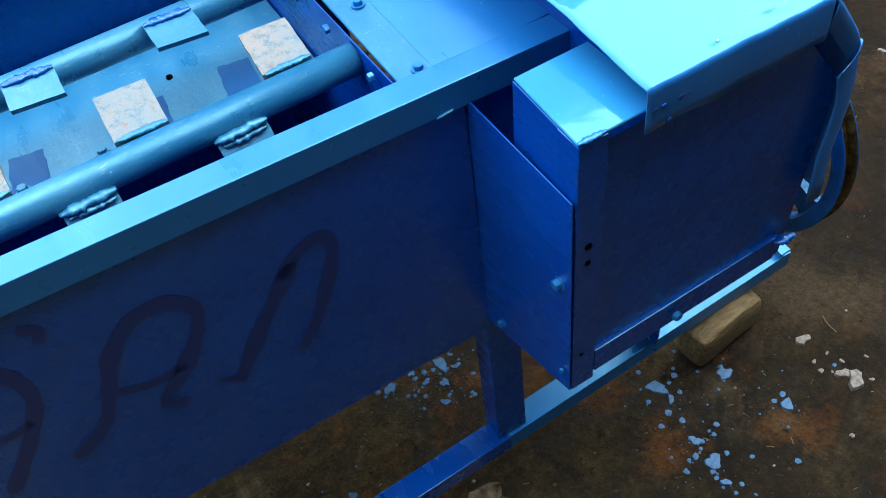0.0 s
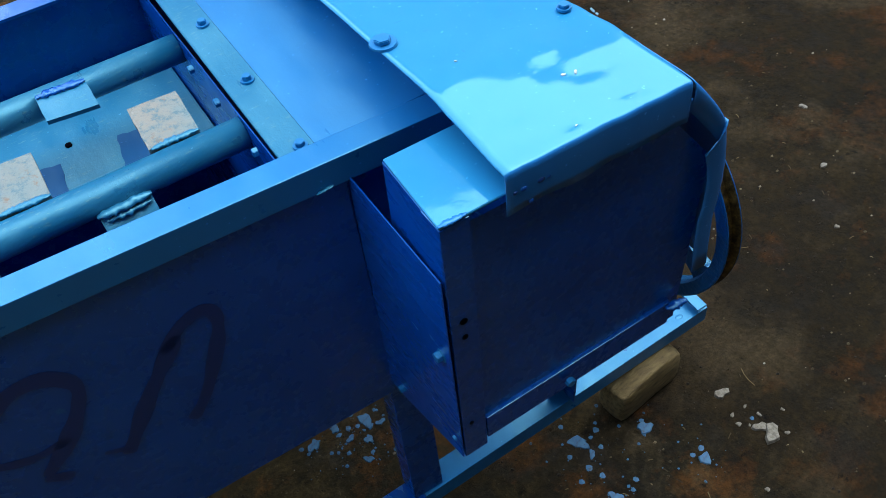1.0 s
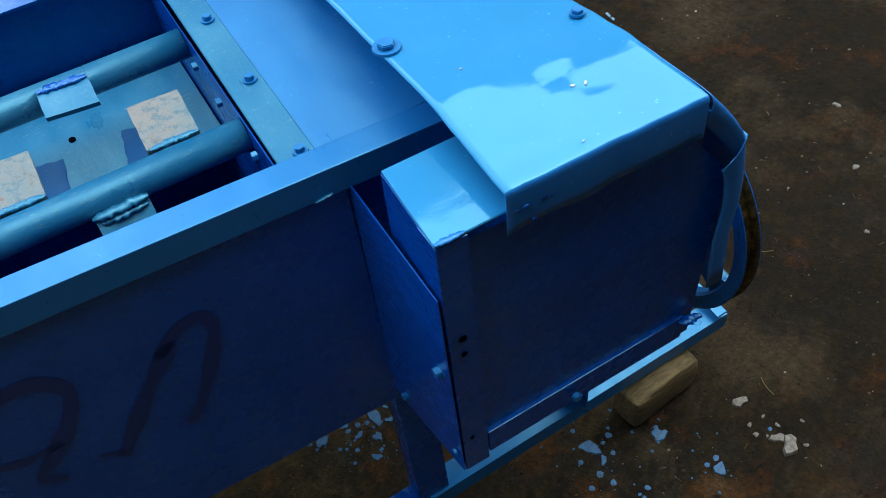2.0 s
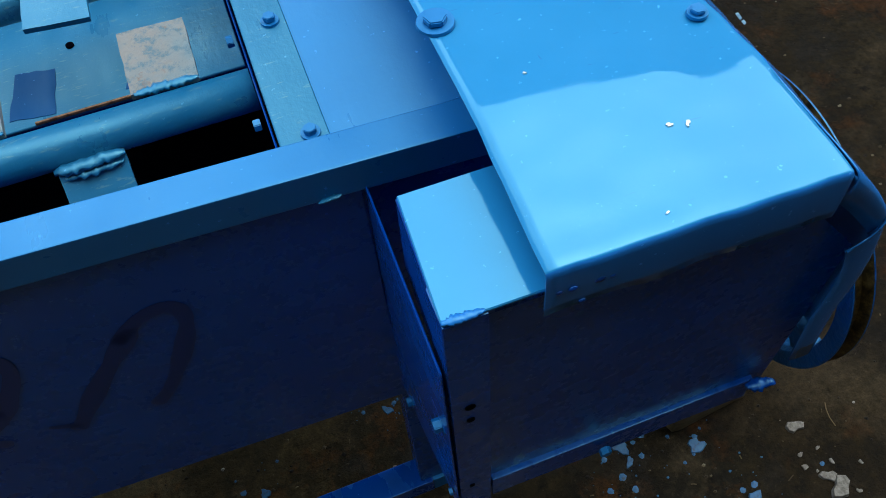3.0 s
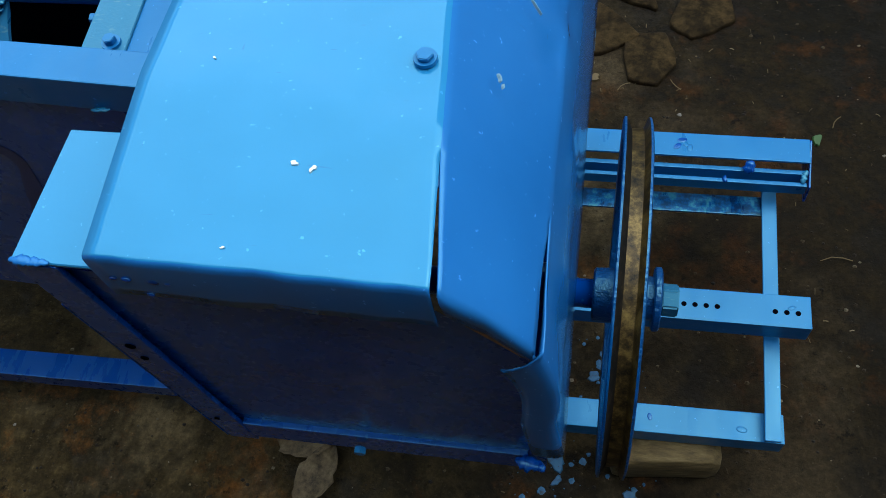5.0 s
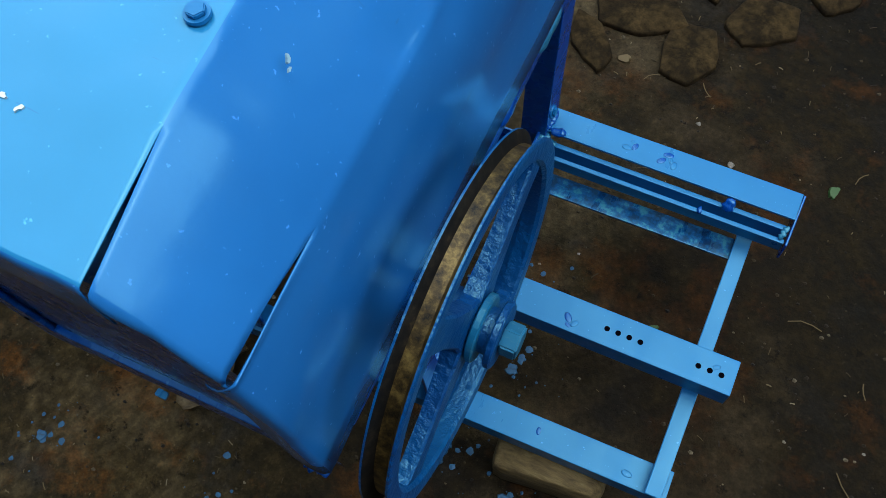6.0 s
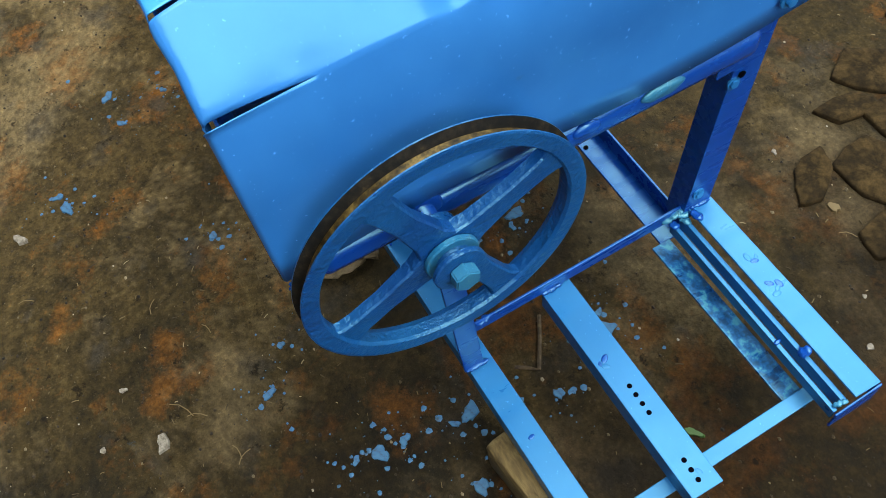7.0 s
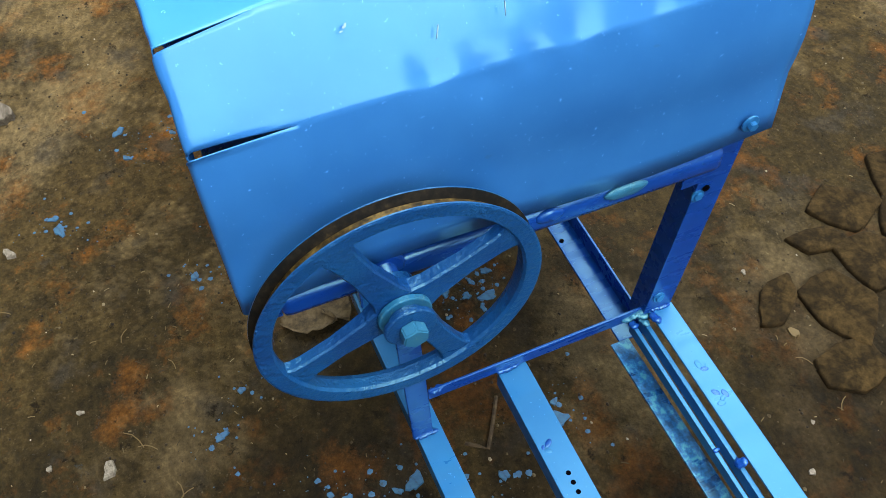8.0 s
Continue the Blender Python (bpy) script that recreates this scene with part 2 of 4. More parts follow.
def angle_iron(p0, p1, side, drop, t=0.005, up=(0, 0, 1), bevel=0.0014):
    """An L section: the corner runs from p0 to p1, one leg goes sideways, the other up or down; signs give the way."""
    ss, sd = math.copysign(t, side), math.copysign(t, drop)
    pts = [(0, 0), (side, 0), (side, sd), (ss, sd), (ss, drop), (0, drop)]
    return extrude(pts, p0, p1, up, bevel)


def plate(corners, t, bevel=0.001):
    """A flat plate with the outline given, thickened to one side."""
    bm = bmesh.new()
    vs = [bm.verts.new(c) for c in corners]
    f = bm.faces.new(vs)
    f.normal_update()
    n = f.normal.copy()
    r = bmesh.ops.extrude_face_region(bm, geom=[f])
    bmesh.ops.translate(bm, verts=[v for v in r["geom"] if isinstance(v, bmesh.types.BMVert)], vec=-n * t)
    bmesh.ops.recalc_face_normals(bm, faces=bm.faces)
    if bevel:
        bmesh.ops.bevel(bm, geom=bm.edges[:], offset=bevel, segments=1, affect="EDGES")
    return bm


def patch(f, nu, nv):
    """A grid of the surface f(u, v), u and v from 0 to 1."""
    bm = bmesh.new()
    g = [[bm.verts.new(f(i / nu, j / nv)) for j in range(nv + 1)] for i in range(nu + 1)]
    for i in range(nu):
        for j in range(nv):
            bm.faces.new((g[i][j], g[i + 1][j], g[i + 1][j + 1], g[i][j + 1]))
    return bm


def lathe(profile, centre, axis="X", seg=32):
    """A body of revolution about an axis through centre; profile rows (along, radius)."""
    bm = bmesh.new()
    rings = []
    for a, r in profile:
        ring = []
        for k in range(seg):
            c, s = math.cos(2 * math.pi * k / seg), math.sin(2 * math.pi * k / seg)
            p = {"X": (a, r * c, r * s), "Y": (r * c, a, r * s), "Z": (r * c, r * s, a)}[axis]
            ring.append(bm.verts.new(Vector(centre) + Vector(p)))
        rings.append(ring)
    for r0, r1 in zip(rings, rings[1:]):
        for k in range(seg):
            bm.faces.new((r0[k], r0[(k + 1) % seg], r1[(k + 1) % seg], r1[k]))
    bm.faces.new(rings[0][::-1])
    bm.faces.new(rings[-1])
    return bm


def bolt(centre, normal, across, height, washer, parent, mat=None, name="bolt"):
    """A hexagon head on a round washer."""
    mat = mat or DULL
    z = Vector(normal).normalized()
    m = Matrix.Translation(centre) @ z.to_track_quat("Z", "Y").to_matrix().to_4x4()
    bm = bmesh.new()
    if washer:
        bmesh.ops.create_cone(bm, cap_ends=True, segments=24, radius1=washer, radius2=washer * 0.96, depth=0.0026, matrix=m @ Matrix.Translation((0, 0, 0.0013)))
    head = bmesh.ops.create_cone(bm, cap_ends=True, segments=6, radius1=across * 0.577, radius2=across * 0.577, depth=height, matrix=m @ Matrix.Translation((0, 0, 0.0026 + height / 2)) @ Matrix.Rotation(random.random(), 4, "Z"))
    top = [e for v in head["verts"] for e in v.link_edges]
    bmesh.ops.bevel(bm, geom=list(set(top)), offset=across * 0.06, segments=2, affect="EDGES")
    return part(name, bm, mat, parent)


def blob(centre, radius, height, seed, squash=1.0, seg=18, turn=0.0):
    """A low irregular patch that lies on the ground."""
    bm = bmesh.new()
    rnd = random.Random(seed)
    ph = [rnd.uniform(0, 6.28) for _ in range(4)]
    top = bm.verts.new((centre[0], centre[1], centre[2] + height))
    edge, base = [], []
    for k in range(seg):
        a = 2 * math.pi * k / seg
        r = radius * (1 + 0.22 * math.sin(2 * a + ph[0]) + 0.16 * math.sin(3 * a + ph[1]) + 0.12 * math.sin(5 * a + ph[2]) + rnd.uniform(-0.1, 0.1))
        x, y = r * math.cos(a), r * math.sin(a) * squash
        x, y = x * math.cos(turn) - y * math.sin(turn), x * math.sin(turn) + y * math.cos(turn)
        edge.append(bm.verts.new((centre[0] + x * 0.86, centre[1] + y * 0.86, centre[2] + height * 0.9)))
        base.append(bm.verts.new((centre[0] + x, centre[1] + y, centre[2] - 0.002)))
    for k in range(seg):
        j = (k + 1) % seg
        bm.faces.new((top, edge[k], edge[j]))
        bm.faces.new((edge[k], base[k], base[j], edge[j]))
    bm.faces.new(base[::-1])
    return bm


# ---- ground and added walls ----
def relief(x, y):
    n = noise.noise
    return 0.005 * n(Vector((x * 2.3, y * 2.3, 0))) + 0.003 * n(Vector((x * 8, y * 8, 3))) + 0.0016 * n(Vector((x * 25, y * 25, 5)))


def ground_sheet():
    edges = [-400, -60, -12, -5, -3, -2.2] + [-1.2 + 0.0125 * i for i in range(313)] + [3.0, 3.5, 4.2, 5.5, 9, 16, 60, 400]
    bm = bmesh.new()
    g = [[bm.verts.new((x, y, relief(x, y) if abs(x) < 6 and abs(y) < 6 else 0)) for y in edges] for x in edges]
    for i in range(len(edges) - 1):
        for j in range(len(edges) - 1):
            bm.faces.new((g[i][j], g[i + 1][j], g[i + 1][j + 1], g[i][j + 1]))
    return bm


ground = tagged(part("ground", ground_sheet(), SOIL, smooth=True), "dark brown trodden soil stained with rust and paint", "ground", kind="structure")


def added_wall(name, p0, p1, h, mat, label, t=0.25):
    w = part(name, bar((*p0, h / 2 - 0.05), (*p1, h / 2 - 0.05), t, h + 0.1, bevel=0.0), mat)
    return tagged(w, label, "wall", kind="structure")


# Unseen walls, added: the south one blocks light, the pale ones reflect it.
added_wall("wall_south", (-7, -1.5), (9, -1.5), 9.0, WALL, "unseen dark wall added to shade the machine's front")
added_wall("wall_north_west", (-7, 5.0), (0.4, 5.0), 2.2, PALE, "unseen pale wall added to bounce light")
# Height and tone chosen for the reflection in the cover.
added_wall("wall_north", (0.4, 5.0), (9, 5.0), 6.5, BRIGHT, "unseen tall pale wall added for the cover's reflection")
added_wall("wall_west", (-4, -1.37), (-4, 4.87), 2.6, PALE, "unseen pale wall added to bounce light")
added_wall("wall_east", (6, -1.37), (6, 4.87), 2.7, PALE, "unseen pale wall added to bounce light")

# ---- the machine ----
machine = tagged(new("threshing_machine"), "freshly painted blue sheet-metal threshing machine on an angle-iron frame", "machine")


def beam_y(x):
    return 0.882 - 0.045 * x


# trough
XL = -0.75
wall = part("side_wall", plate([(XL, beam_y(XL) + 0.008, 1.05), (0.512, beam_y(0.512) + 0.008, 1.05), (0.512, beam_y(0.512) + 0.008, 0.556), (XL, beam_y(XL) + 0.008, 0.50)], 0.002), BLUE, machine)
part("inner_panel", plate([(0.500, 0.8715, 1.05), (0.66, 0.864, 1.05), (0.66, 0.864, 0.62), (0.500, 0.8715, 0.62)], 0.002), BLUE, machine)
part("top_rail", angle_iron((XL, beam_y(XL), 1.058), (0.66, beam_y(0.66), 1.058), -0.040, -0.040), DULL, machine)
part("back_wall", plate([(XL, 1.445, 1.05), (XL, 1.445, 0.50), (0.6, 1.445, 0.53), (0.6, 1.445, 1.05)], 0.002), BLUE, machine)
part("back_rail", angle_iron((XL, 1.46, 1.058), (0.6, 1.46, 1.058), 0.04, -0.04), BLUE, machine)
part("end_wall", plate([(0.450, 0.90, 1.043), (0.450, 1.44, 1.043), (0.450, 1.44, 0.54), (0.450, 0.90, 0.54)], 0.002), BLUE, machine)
# Shade of the deep trough is put into the plate's colour, with rusty flecks.
part("trough_bottom", plate([(XL, 0.90, 0.55), (0.5, 0.90, 0.57), (0.5, 1.44, 0.57), (XL, 1.44, 0.55)], 0.002), DARKMETAL, machine, "bottom plate with the trough's shade in its dark colour")
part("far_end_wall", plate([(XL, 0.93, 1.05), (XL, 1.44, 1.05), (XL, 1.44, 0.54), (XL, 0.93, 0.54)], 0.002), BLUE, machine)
part("floor_plate", plate([(XL, 1.165, 0.917), (0.4475, 1.165, 0.917), (0.4475, 1.44, 0.925), (XL, 1.44, 0.925)], 0.004), THIN, machine)
for y in (1.02, 1.25):
    part("pipe", lathe([(XL + 0.01, 0.021), (0.449, 0.021)], (0, y, 1.017), seg=28), THIN, machine, smooth=True)
def bent_plate(corners, t, seed, fray=0.0025):
    """A small cut plate with an uneven sawn outline, thickened downwards."""
    bm = bmesh.new()
    out = []
    for i, c in enumerate(corners):
        p, q = Vector(c), Vector(corners[(i + 1) % len(corners)])
        for k in range(6):
            w = p.lerp(q, k / 6)
            out.append(w + Vector((noise.noise(w * 90 + Vector((seed, 0, 0))), noise.noise(w * 90 + Vector((0, seed, 5))), 0)) * fray * (0.4 if k == 0 else 1))
    vs = [bm.verts.new(p) for p in out]
    low = [bm.verts.new(p - Vector((0, 0, t))) for p in out]
    n = len(vs)
    bm.faces.new(vs)
    bm.faces.new(low[::-1])
    for i in range(n):
        bm.faces.new((vs[i], low[i], low[(i + 1) % n], vs[(i + 1) % n]))
    return bm


WHITE_X, BLUE_X = (0.369, 0.181, -0.007, -0.195), (0.281, 0.093, -0.095)
for i, x in enumerate(WHITE_X):
    part("paddle", bent_plate([(x - 0.033, 1.038, 1.037), (x + 0.033, 1.042, 1.033), (x + 0.034, 1.116, 1.046), (x - 0.031, 1.108, 1.054)], 0.007, i, 0.0014), CREAM, machine, "bare whitish paddle plate")
for i, x in enumerate(BLUE_X):
    part("paddle", bent_plate([(x - 0.033, 1.163, 1.046), (x + 0.033, 1.160, 1.042), (x + 0.033, 1.240, 1.038), (x - 0.033, 1.240, 1.040)], 0.006, 10 + i, 0.0012), THIN, machine)
    part("paddle", bent_plate([(x - 0.032, 0.950, 0.966), (x + 0.033, 0.948, 0.968), (x + 0.033, 1.002, 1.012), (x - 0.031, 1.002, 1.012)], 0.006, 20 + i, 0.0012), THIN, machine)
part("deck", plate([(0.49, 0.903, 1.044), (0.665, 0.893, 1.060), (0.665, 1.44, 1.084), (0.49, 1.44, 1.066)], 0.002), DULL, machine)
strip = part("edge_strip", plate([(0.454, 0.908, 1.0475), (0.500, 0.906, 1.0475), (0.497, 1.44, 1.0705), (0.453, 1.44, 1.0705)], 0.005), THIN, machine)
for y in (0.915, 1.064, 1.210):
    bolt((0.484, y, 1.0475 + 0.0434 * (y - 0.912)), (0, 0, 1), 0.011, 0.006, 0.0095, strip)
# Unseen plate, added so that no light leaks into the box.
part("inner_wall", plate([(0.652, 0.70, 1.12), (0.652, 1.43, 1.12), (0.652, 1.43, 0.60), (0.652, 0.70, 0.60)], 0.002), BLUE, machine)

# box at the drive end
part("box_cap", plate([(0.519, 0.662, 1.100), (0.62, 0.662, 1.100), (0.62, 0.779, 1.103), (0.525, 0.779, 1.103)], 0.004), WET_LIT, machine)
part("box_side", plate([(0.521, 0.663, 1.096), (0.521, 0.664, 0.99), (0.526, 0.785, 0.99), (0.526, 0.780, 1.099)], 0.002), BLUE, machine)
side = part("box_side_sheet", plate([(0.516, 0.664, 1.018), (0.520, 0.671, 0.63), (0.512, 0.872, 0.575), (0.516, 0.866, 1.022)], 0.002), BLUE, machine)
bolt((0.517, 0.688, 0.860), (-1, 0, 0), 0.013, 0.008, 0.011, side)
bolt((0.513, 0.825, 0.616), (-1, 0, 0), 0.011, 0.006, 0.008, side)
bolt((0.518, 0.682, 0.672), (-1, 0, 0), 0.008, 0.004, 0.0, side)
post = part("front_post", angle_iron((0.522, 0.671, 0.628), (0.519, 0.661, 1.096), 0.036, -0.036, up=(0, -1, 0)), BLUE, machine)
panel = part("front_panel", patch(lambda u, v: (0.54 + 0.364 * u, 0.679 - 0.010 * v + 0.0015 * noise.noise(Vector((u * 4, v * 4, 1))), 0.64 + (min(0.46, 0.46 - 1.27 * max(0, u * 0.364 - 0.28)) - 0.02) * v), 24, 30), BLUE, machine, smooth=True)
sill = part("front_sill", angle_iron((0.559, 0.670, 0.694), (0.885, 0.672, 0.696), -0.03, -0.05, t=0.006), BLUE, machine)
bolt((0.695, 0.669, 0.669), (0, -1, 0), 0.013, 0.008, 0.0, sill)

# cover sheet with three bent tabs
YB = 1.437


KNOCKS = [(0.90, 0.926, 1.05, 0.022), (0.90, 0.985, 1.03, 0.03), (0.90, 1.045, 1.035, 0.022), (0.90, 1.10, 1.05, 0.025), (0.905, 0.72, 0.955, 0.03), (0.905, 0.80, 0.93, 0.025),
          (0.66, 0.741, 1.13, 0.012), (0.905, 0.90, 0.96, 0.03), (0.90, 1.2, 1.04, 0.03)]


def dents(p):
    n = noise.noise
    p = Vector(p)
    pit = sum((-0.006 if k[0] > 0.85 else -0.0012) * math.exp(-((p - Vector(k[:3])).length / k[3]) ** 2 * 1.5) for k in KNOCKS)
    crease = 0.0030 * n(Vector((p[0] * 17, p[1] * 34, 3))) * math.exp(-((p[0] - 0.765) / 0.075) ** 2 - ((p[1] - 0.785) / 0.055) ** 2) if p[2] > 1.1 else 0.0
    return pit + crease + 0.0022 * n(Vector((p[0] * 9, p[1] * 6, p[2] * 9))) + (0.0016 if p[1] < 0.84 else 0.0008) * n(Vector((p[0] * 26, p[1] * 30, 7)))


def lid_z(x, y):
    bend_y = 0.805 - 0.16 * (x - 0.60)
    rise = min(y, bend_y) * 0.10 - 0.066 + max(0.0, y - bend_y) * -0.045
    return 1.130 + rise - 0.004 * (x - 0.59) / 0.24


def cover_sheet():
    bm = bmesh.new()
    def bend(y):
        return 0.841 - 0.10 * min(max(y - 0.66, 0), 0.25)
    def cx(y):
        return 0.905 - 0.013 * (y - 0.66) / 0.78
    ys = [0.660 + 0.0085 * i for i in range(13)] + [0.775 + 0.011 * i for i in range(60)] + [YB]
    def lid(u, y):
        x = 0.595 + (bend(y) - 0.595) * u
        return Vector((x, y, lid_z(x, y)))
    def slope(u, y):
        a, b = lid(1, y), Vector((cx(y), y, 1.036))
        p = a.lerp(b, u)
        return p + Vector((0.6, 0, 0.8)) * 0.003 * math.sin(math.pi * u)
    def end(u, y):
        a = Vector((cx(y), y, 1.036))
        b = Vector((cx(y) + 0.020, y, 0.778 + 0.01 * math.sin(9 * y)))
        return a.lerp(b, u) + Vector((0.009 * math.sin(math.pi * min(1, u * 1.6)) * (1 if u < 0.62 else 0), 0, 0))
    def grid(f, us, nudge):
        rows = []
        for y in ys:
            row = []
            for u in us:
                p = f(u, y)
                q = p + Vector((0.55, 0, 0.83)) * dents(p)
                row.append(bm.verts.new(q + nudge(u, y)))
            rows.append(row)
        for a, b in zip(rows, rows[1:]):
            for i in range(len(us) - 1):
                bm.faces.new((a[i], a[i + 1], b[i + 1], b[i]))
        return rows
    def lift(u, y):
        k = max(0.0, (0.765 - y) / 0.105)
        return Vector((-0.0032, 0, 0.0004)) * k if u > 0.999 else Vector()
    def drop(u, y):
        k = max(0.0, (0.765 - y) / 0.105)
        v = Vector((0.0022, 0, -0.0022)) * k if u < 0.001 else Vector()
        k2 = max(0.0, (0.77 - y) / 0.11)
        return v + (Vector((-0.005, 0, 0.005)) * k2 if u > 0.999 else Vector())
    def swell(u, y):
        k2 = max(0.0, (0.77 - y) / 0.11)
        return Vector((0.004, 0, -0.002)) * k2 if u < 0.001 else Vector()
    lid_us = [i / 22 for i in range(21)] + [0.975, 1.0]
    s_us = [0, 0.06, 0.14, 0.28, 0.42, 0.56, 0.70, 0.82, 0.91, 0.96, 1.0]
    e_us = [0, 0.02, 0.05, 0.09, 0.14, 0.2, 0.28, 0.38, 0.5, 0.62, 0.74, 0.87, 1.0]
    lr, sr, er = grid(lid, lid_us, lift), grid(slope, s_us, drop), grid(end, e_us, swell)
    # bent tabs along the front edge
    def tab(top, steps):
        rows = [top]
        for dy, dz, wob in steps:
            rows.append([bm.verts.new(v.co + Vector((0, dy + 0.003 * noise.noise(v.co * 30), dz + wob * noise.noise(Vector((v.co.x * 22, dz * 9, 2)))))) for v in top])
        for a, b in zip(rows, rows[1:]):
            for i in range(len(top) - 1):
                bm.faces.new((a[i], b[i], b[i + 1], a[i + 1]))
    tab(lr[0], [(-0.002, -0.0006, 0), (-0.0038, -0.0028, 0), (-0.0045, -0.008, 0), (-0.005, -0.026, 0.002), (-0.005, -0.044, 0.004), (-0.0045, -0.054, 0.009)])
    tab(sr[0], [(-0.003, -0.002, 0), (-0.0055, -0.008, 0), (-0.004, -0.022, 0), (0.001, -0.042, 0.004)])
    row = er[0]
    rows = [row]
    for dx, dy in ((0.0, -0.003), (-0.003, -0.006), (-0.008, -0.0078), (-0.016, -0.008), (-0.024, -0.0075), (-0.031, -0.0065)):
        rows.append([bm.verts.new(v.co + Vector((dx, dy, 1.15 * dx * max(0, 1 - i / 8)))) for i, v in enumerate(row)])
    for a, b in zip(rows, rows[1:]):
        for i in range(len(row) - 1):
            bm.faces.new((a[i], b[i], b[i + 1], a[i + 1]))
    bmesh.ops.remove_doubles(bm, verts=bm.verts[:], dist=0.0002)
    return bm


RUSTY = material("orange_rust", (0.30, 0.13, 0.05), 0.85)
feed(RUSTY, "Base Color", ramp(RUSTY, noise_node(RUSTY, 90.0, 5.0, 0.7), [(0.35, (0.10, 0.035, 0.012)), (0.65, (0.42, 0.22, 0.10))]))
part("worn_edge", bar((0.205, 1.1655, 0.9195), (0.335, 1.1655, 0.9195), 0.003, 0.004, bevel=0.0008), RUSTY, machine, "bare rusty edge of the floor plate")
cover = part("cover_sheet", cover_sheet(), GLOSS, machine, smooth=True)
cover.data.materials.append(WET_LIT)
# Upward faces take the lighter copy.
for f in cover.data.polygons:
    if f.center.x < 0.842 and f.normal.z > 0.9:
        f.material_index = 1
thick = cover.modifiers.new("thickness", "SOLIDIFY")
thick.thickness, thick.offset = 0.0014, -1
bolt((0.605, 0.905, lid_z(0.605, 0.905) + 0.0015), (0, 0, 1), 0.018, 0.006, 0.0165, cover)
bolt((0.807, 0.836, lid_z(0.807, 0.836) + 0.0015), (0, 0, 1), 0.012, 0.004, 0.0092, cover)
bolt((0.916, 1.388, 0.812), (1, 0, 0), 0.013, 0.008, 0.014, cover)
part("lower_bar", bar((0.896, 0.70, 0.742), (0.891, 1.372, 0.736), 0.036, 0.042, bevel=0.012), BLUE, machine, smooth=True)

# driven pulley
PC = Vector((0.973, 0.842, 0.756))
pulley = part("pulley", lathe([(-0.034, 0.026), (-0.032, 0.029), (0.006, 0.031), (0.011, 0.028)], PC, seg=36), CAST, machine, smooth=False)
R = 0.1925
rim = bmesh.new()
prof = [(-0.015, 0.171), (-0.016, R - 0.003), (-0.015, R), (-0.013, R), (-0.007, R - 0.012), (0.005, R - 0.012), (0.010, R), (0.012, R), (0.013, R - 0.003), (0.012, 0.171), (0.008, 0.168), (-0.007, 0.168)]
SEG = 96
rings = [[rim.verts.new(PC + Vector((a, r * math.cos(2 * math.pi * k / SEG), r * math.sin(2 * math.pi * k / SEG)))) for a, r in prof] for k in range(SEG)]
for k in range(SEG):
    a, b = rings[k], rings[(k + 1) % SEG]
    for i in range(len(prof)):
        j = (i + 1) % len(prof)
        f = rim.faces.new((a[i], a[j], b[j], b[i]))
        f.material_index = {3: 2, 4: 1, 5: 1}.get(i, 0)
rim_ob = part("rim", rim, CAST, pulley, "grooved rim with a rusty bare groove")
rim_ob.data.materials.append(RUST)
# Near-black back wall of the groove.
rim_ob.data.materials.append(DARKMETAL)
for k in range(4):
    a = radians(26 + 90 * k)
    d = Vector((0, math.cos(a), math.sin(a)))
    s = Vector((0, -math.sin(a), math.cos(a)))
    sp = bmesh.new()
    secs = []
    for r, w, t in ((0.022, 0.030, 0.010), (0.045, 0.022, 0.009), (0.10, 0.0165, 0.008), (0.145, 0.018, 0.008), (0.160, 0.021, 0.008), (0.1700, 0.028, 0.007)):
        o = PC + d * r
        ring = [(-w, -t), (0, -t), (w, -t), (w, t - 0.0025), (w - 0.0025, t), (0, t), (-w + 0.0025, t), (-w, t - 0.0025)]
        secs.append([sp.verts.new(o + s * p + Vector((q, 0, 0))) for p, q in ring])
    for u, v in zip(secs, secs[1:]):
        for i in range(8):
            sp.faces.new((u[i], u[(i + 1) % 8], v[(i + 1) % 8], v[i]))
    sp.faces.new(secs[0])
    sp.faces.new(secs[-1][::-1])
    part("spoke", sp, CAST, pulley)
part("shaft", lathe([(-0.30, 0.016), (-0.02, 0.016)], PC, seg=24), BLUE, pulley, smooth=True)
part("washer", lathe([(0.011, 0.034), (0.0125, 0.036), (0.018, 0.036), (0.0195, 0.034)], PC, seg=32), THIN, pulley)
part("collar", lathe([(0.0195, 0.024), (0.030, 0.024)], PC, seg=32), CAST, pulley)
part("washer", lathe([(0.030, 0.033), (0.0315, 0.035), (0.0365, 0.035), (0.038, 0.033)], PC, seg=32), CAST, pulley)
bolt(PC + Vector((0.036, 0, 0)), (1, 0, 0), 0.032, 0.018, 0.0, pulley, THIN, "hub_bolt")
part("bearing", lathe([(-0.095, 0.026), (-0.092, 0.03), (-0.062, 0.03), (-0.058, 0.026)], PC, seg=28), BLUE, machine)

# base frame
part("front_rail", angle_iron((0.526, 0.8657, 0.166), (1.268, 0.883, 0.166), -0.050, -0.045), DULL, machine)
# Shade under the trough is put into this length's deeper blue.
part("front_rail", angle_iron((XL, 0.836, 0.164), (0.525, 0.8657, 0.164), -0.050, -0.045), BLUE, machine, "length of the rail under the trough, shade in its deep blue")
part("front_leg", angle_iron((0.505, 0.872, 0.168), (0.507, 0.872, 0.60), 0.062, -0.045, up=(0, -1, 0)), BLUE, machine)
part("upright", angle_iron((0.885, 0.905, 0.168), (0.885, 0.885, 0.74), -0.04, -0.04, up=(1, 0, 0)), BLUE, machine)
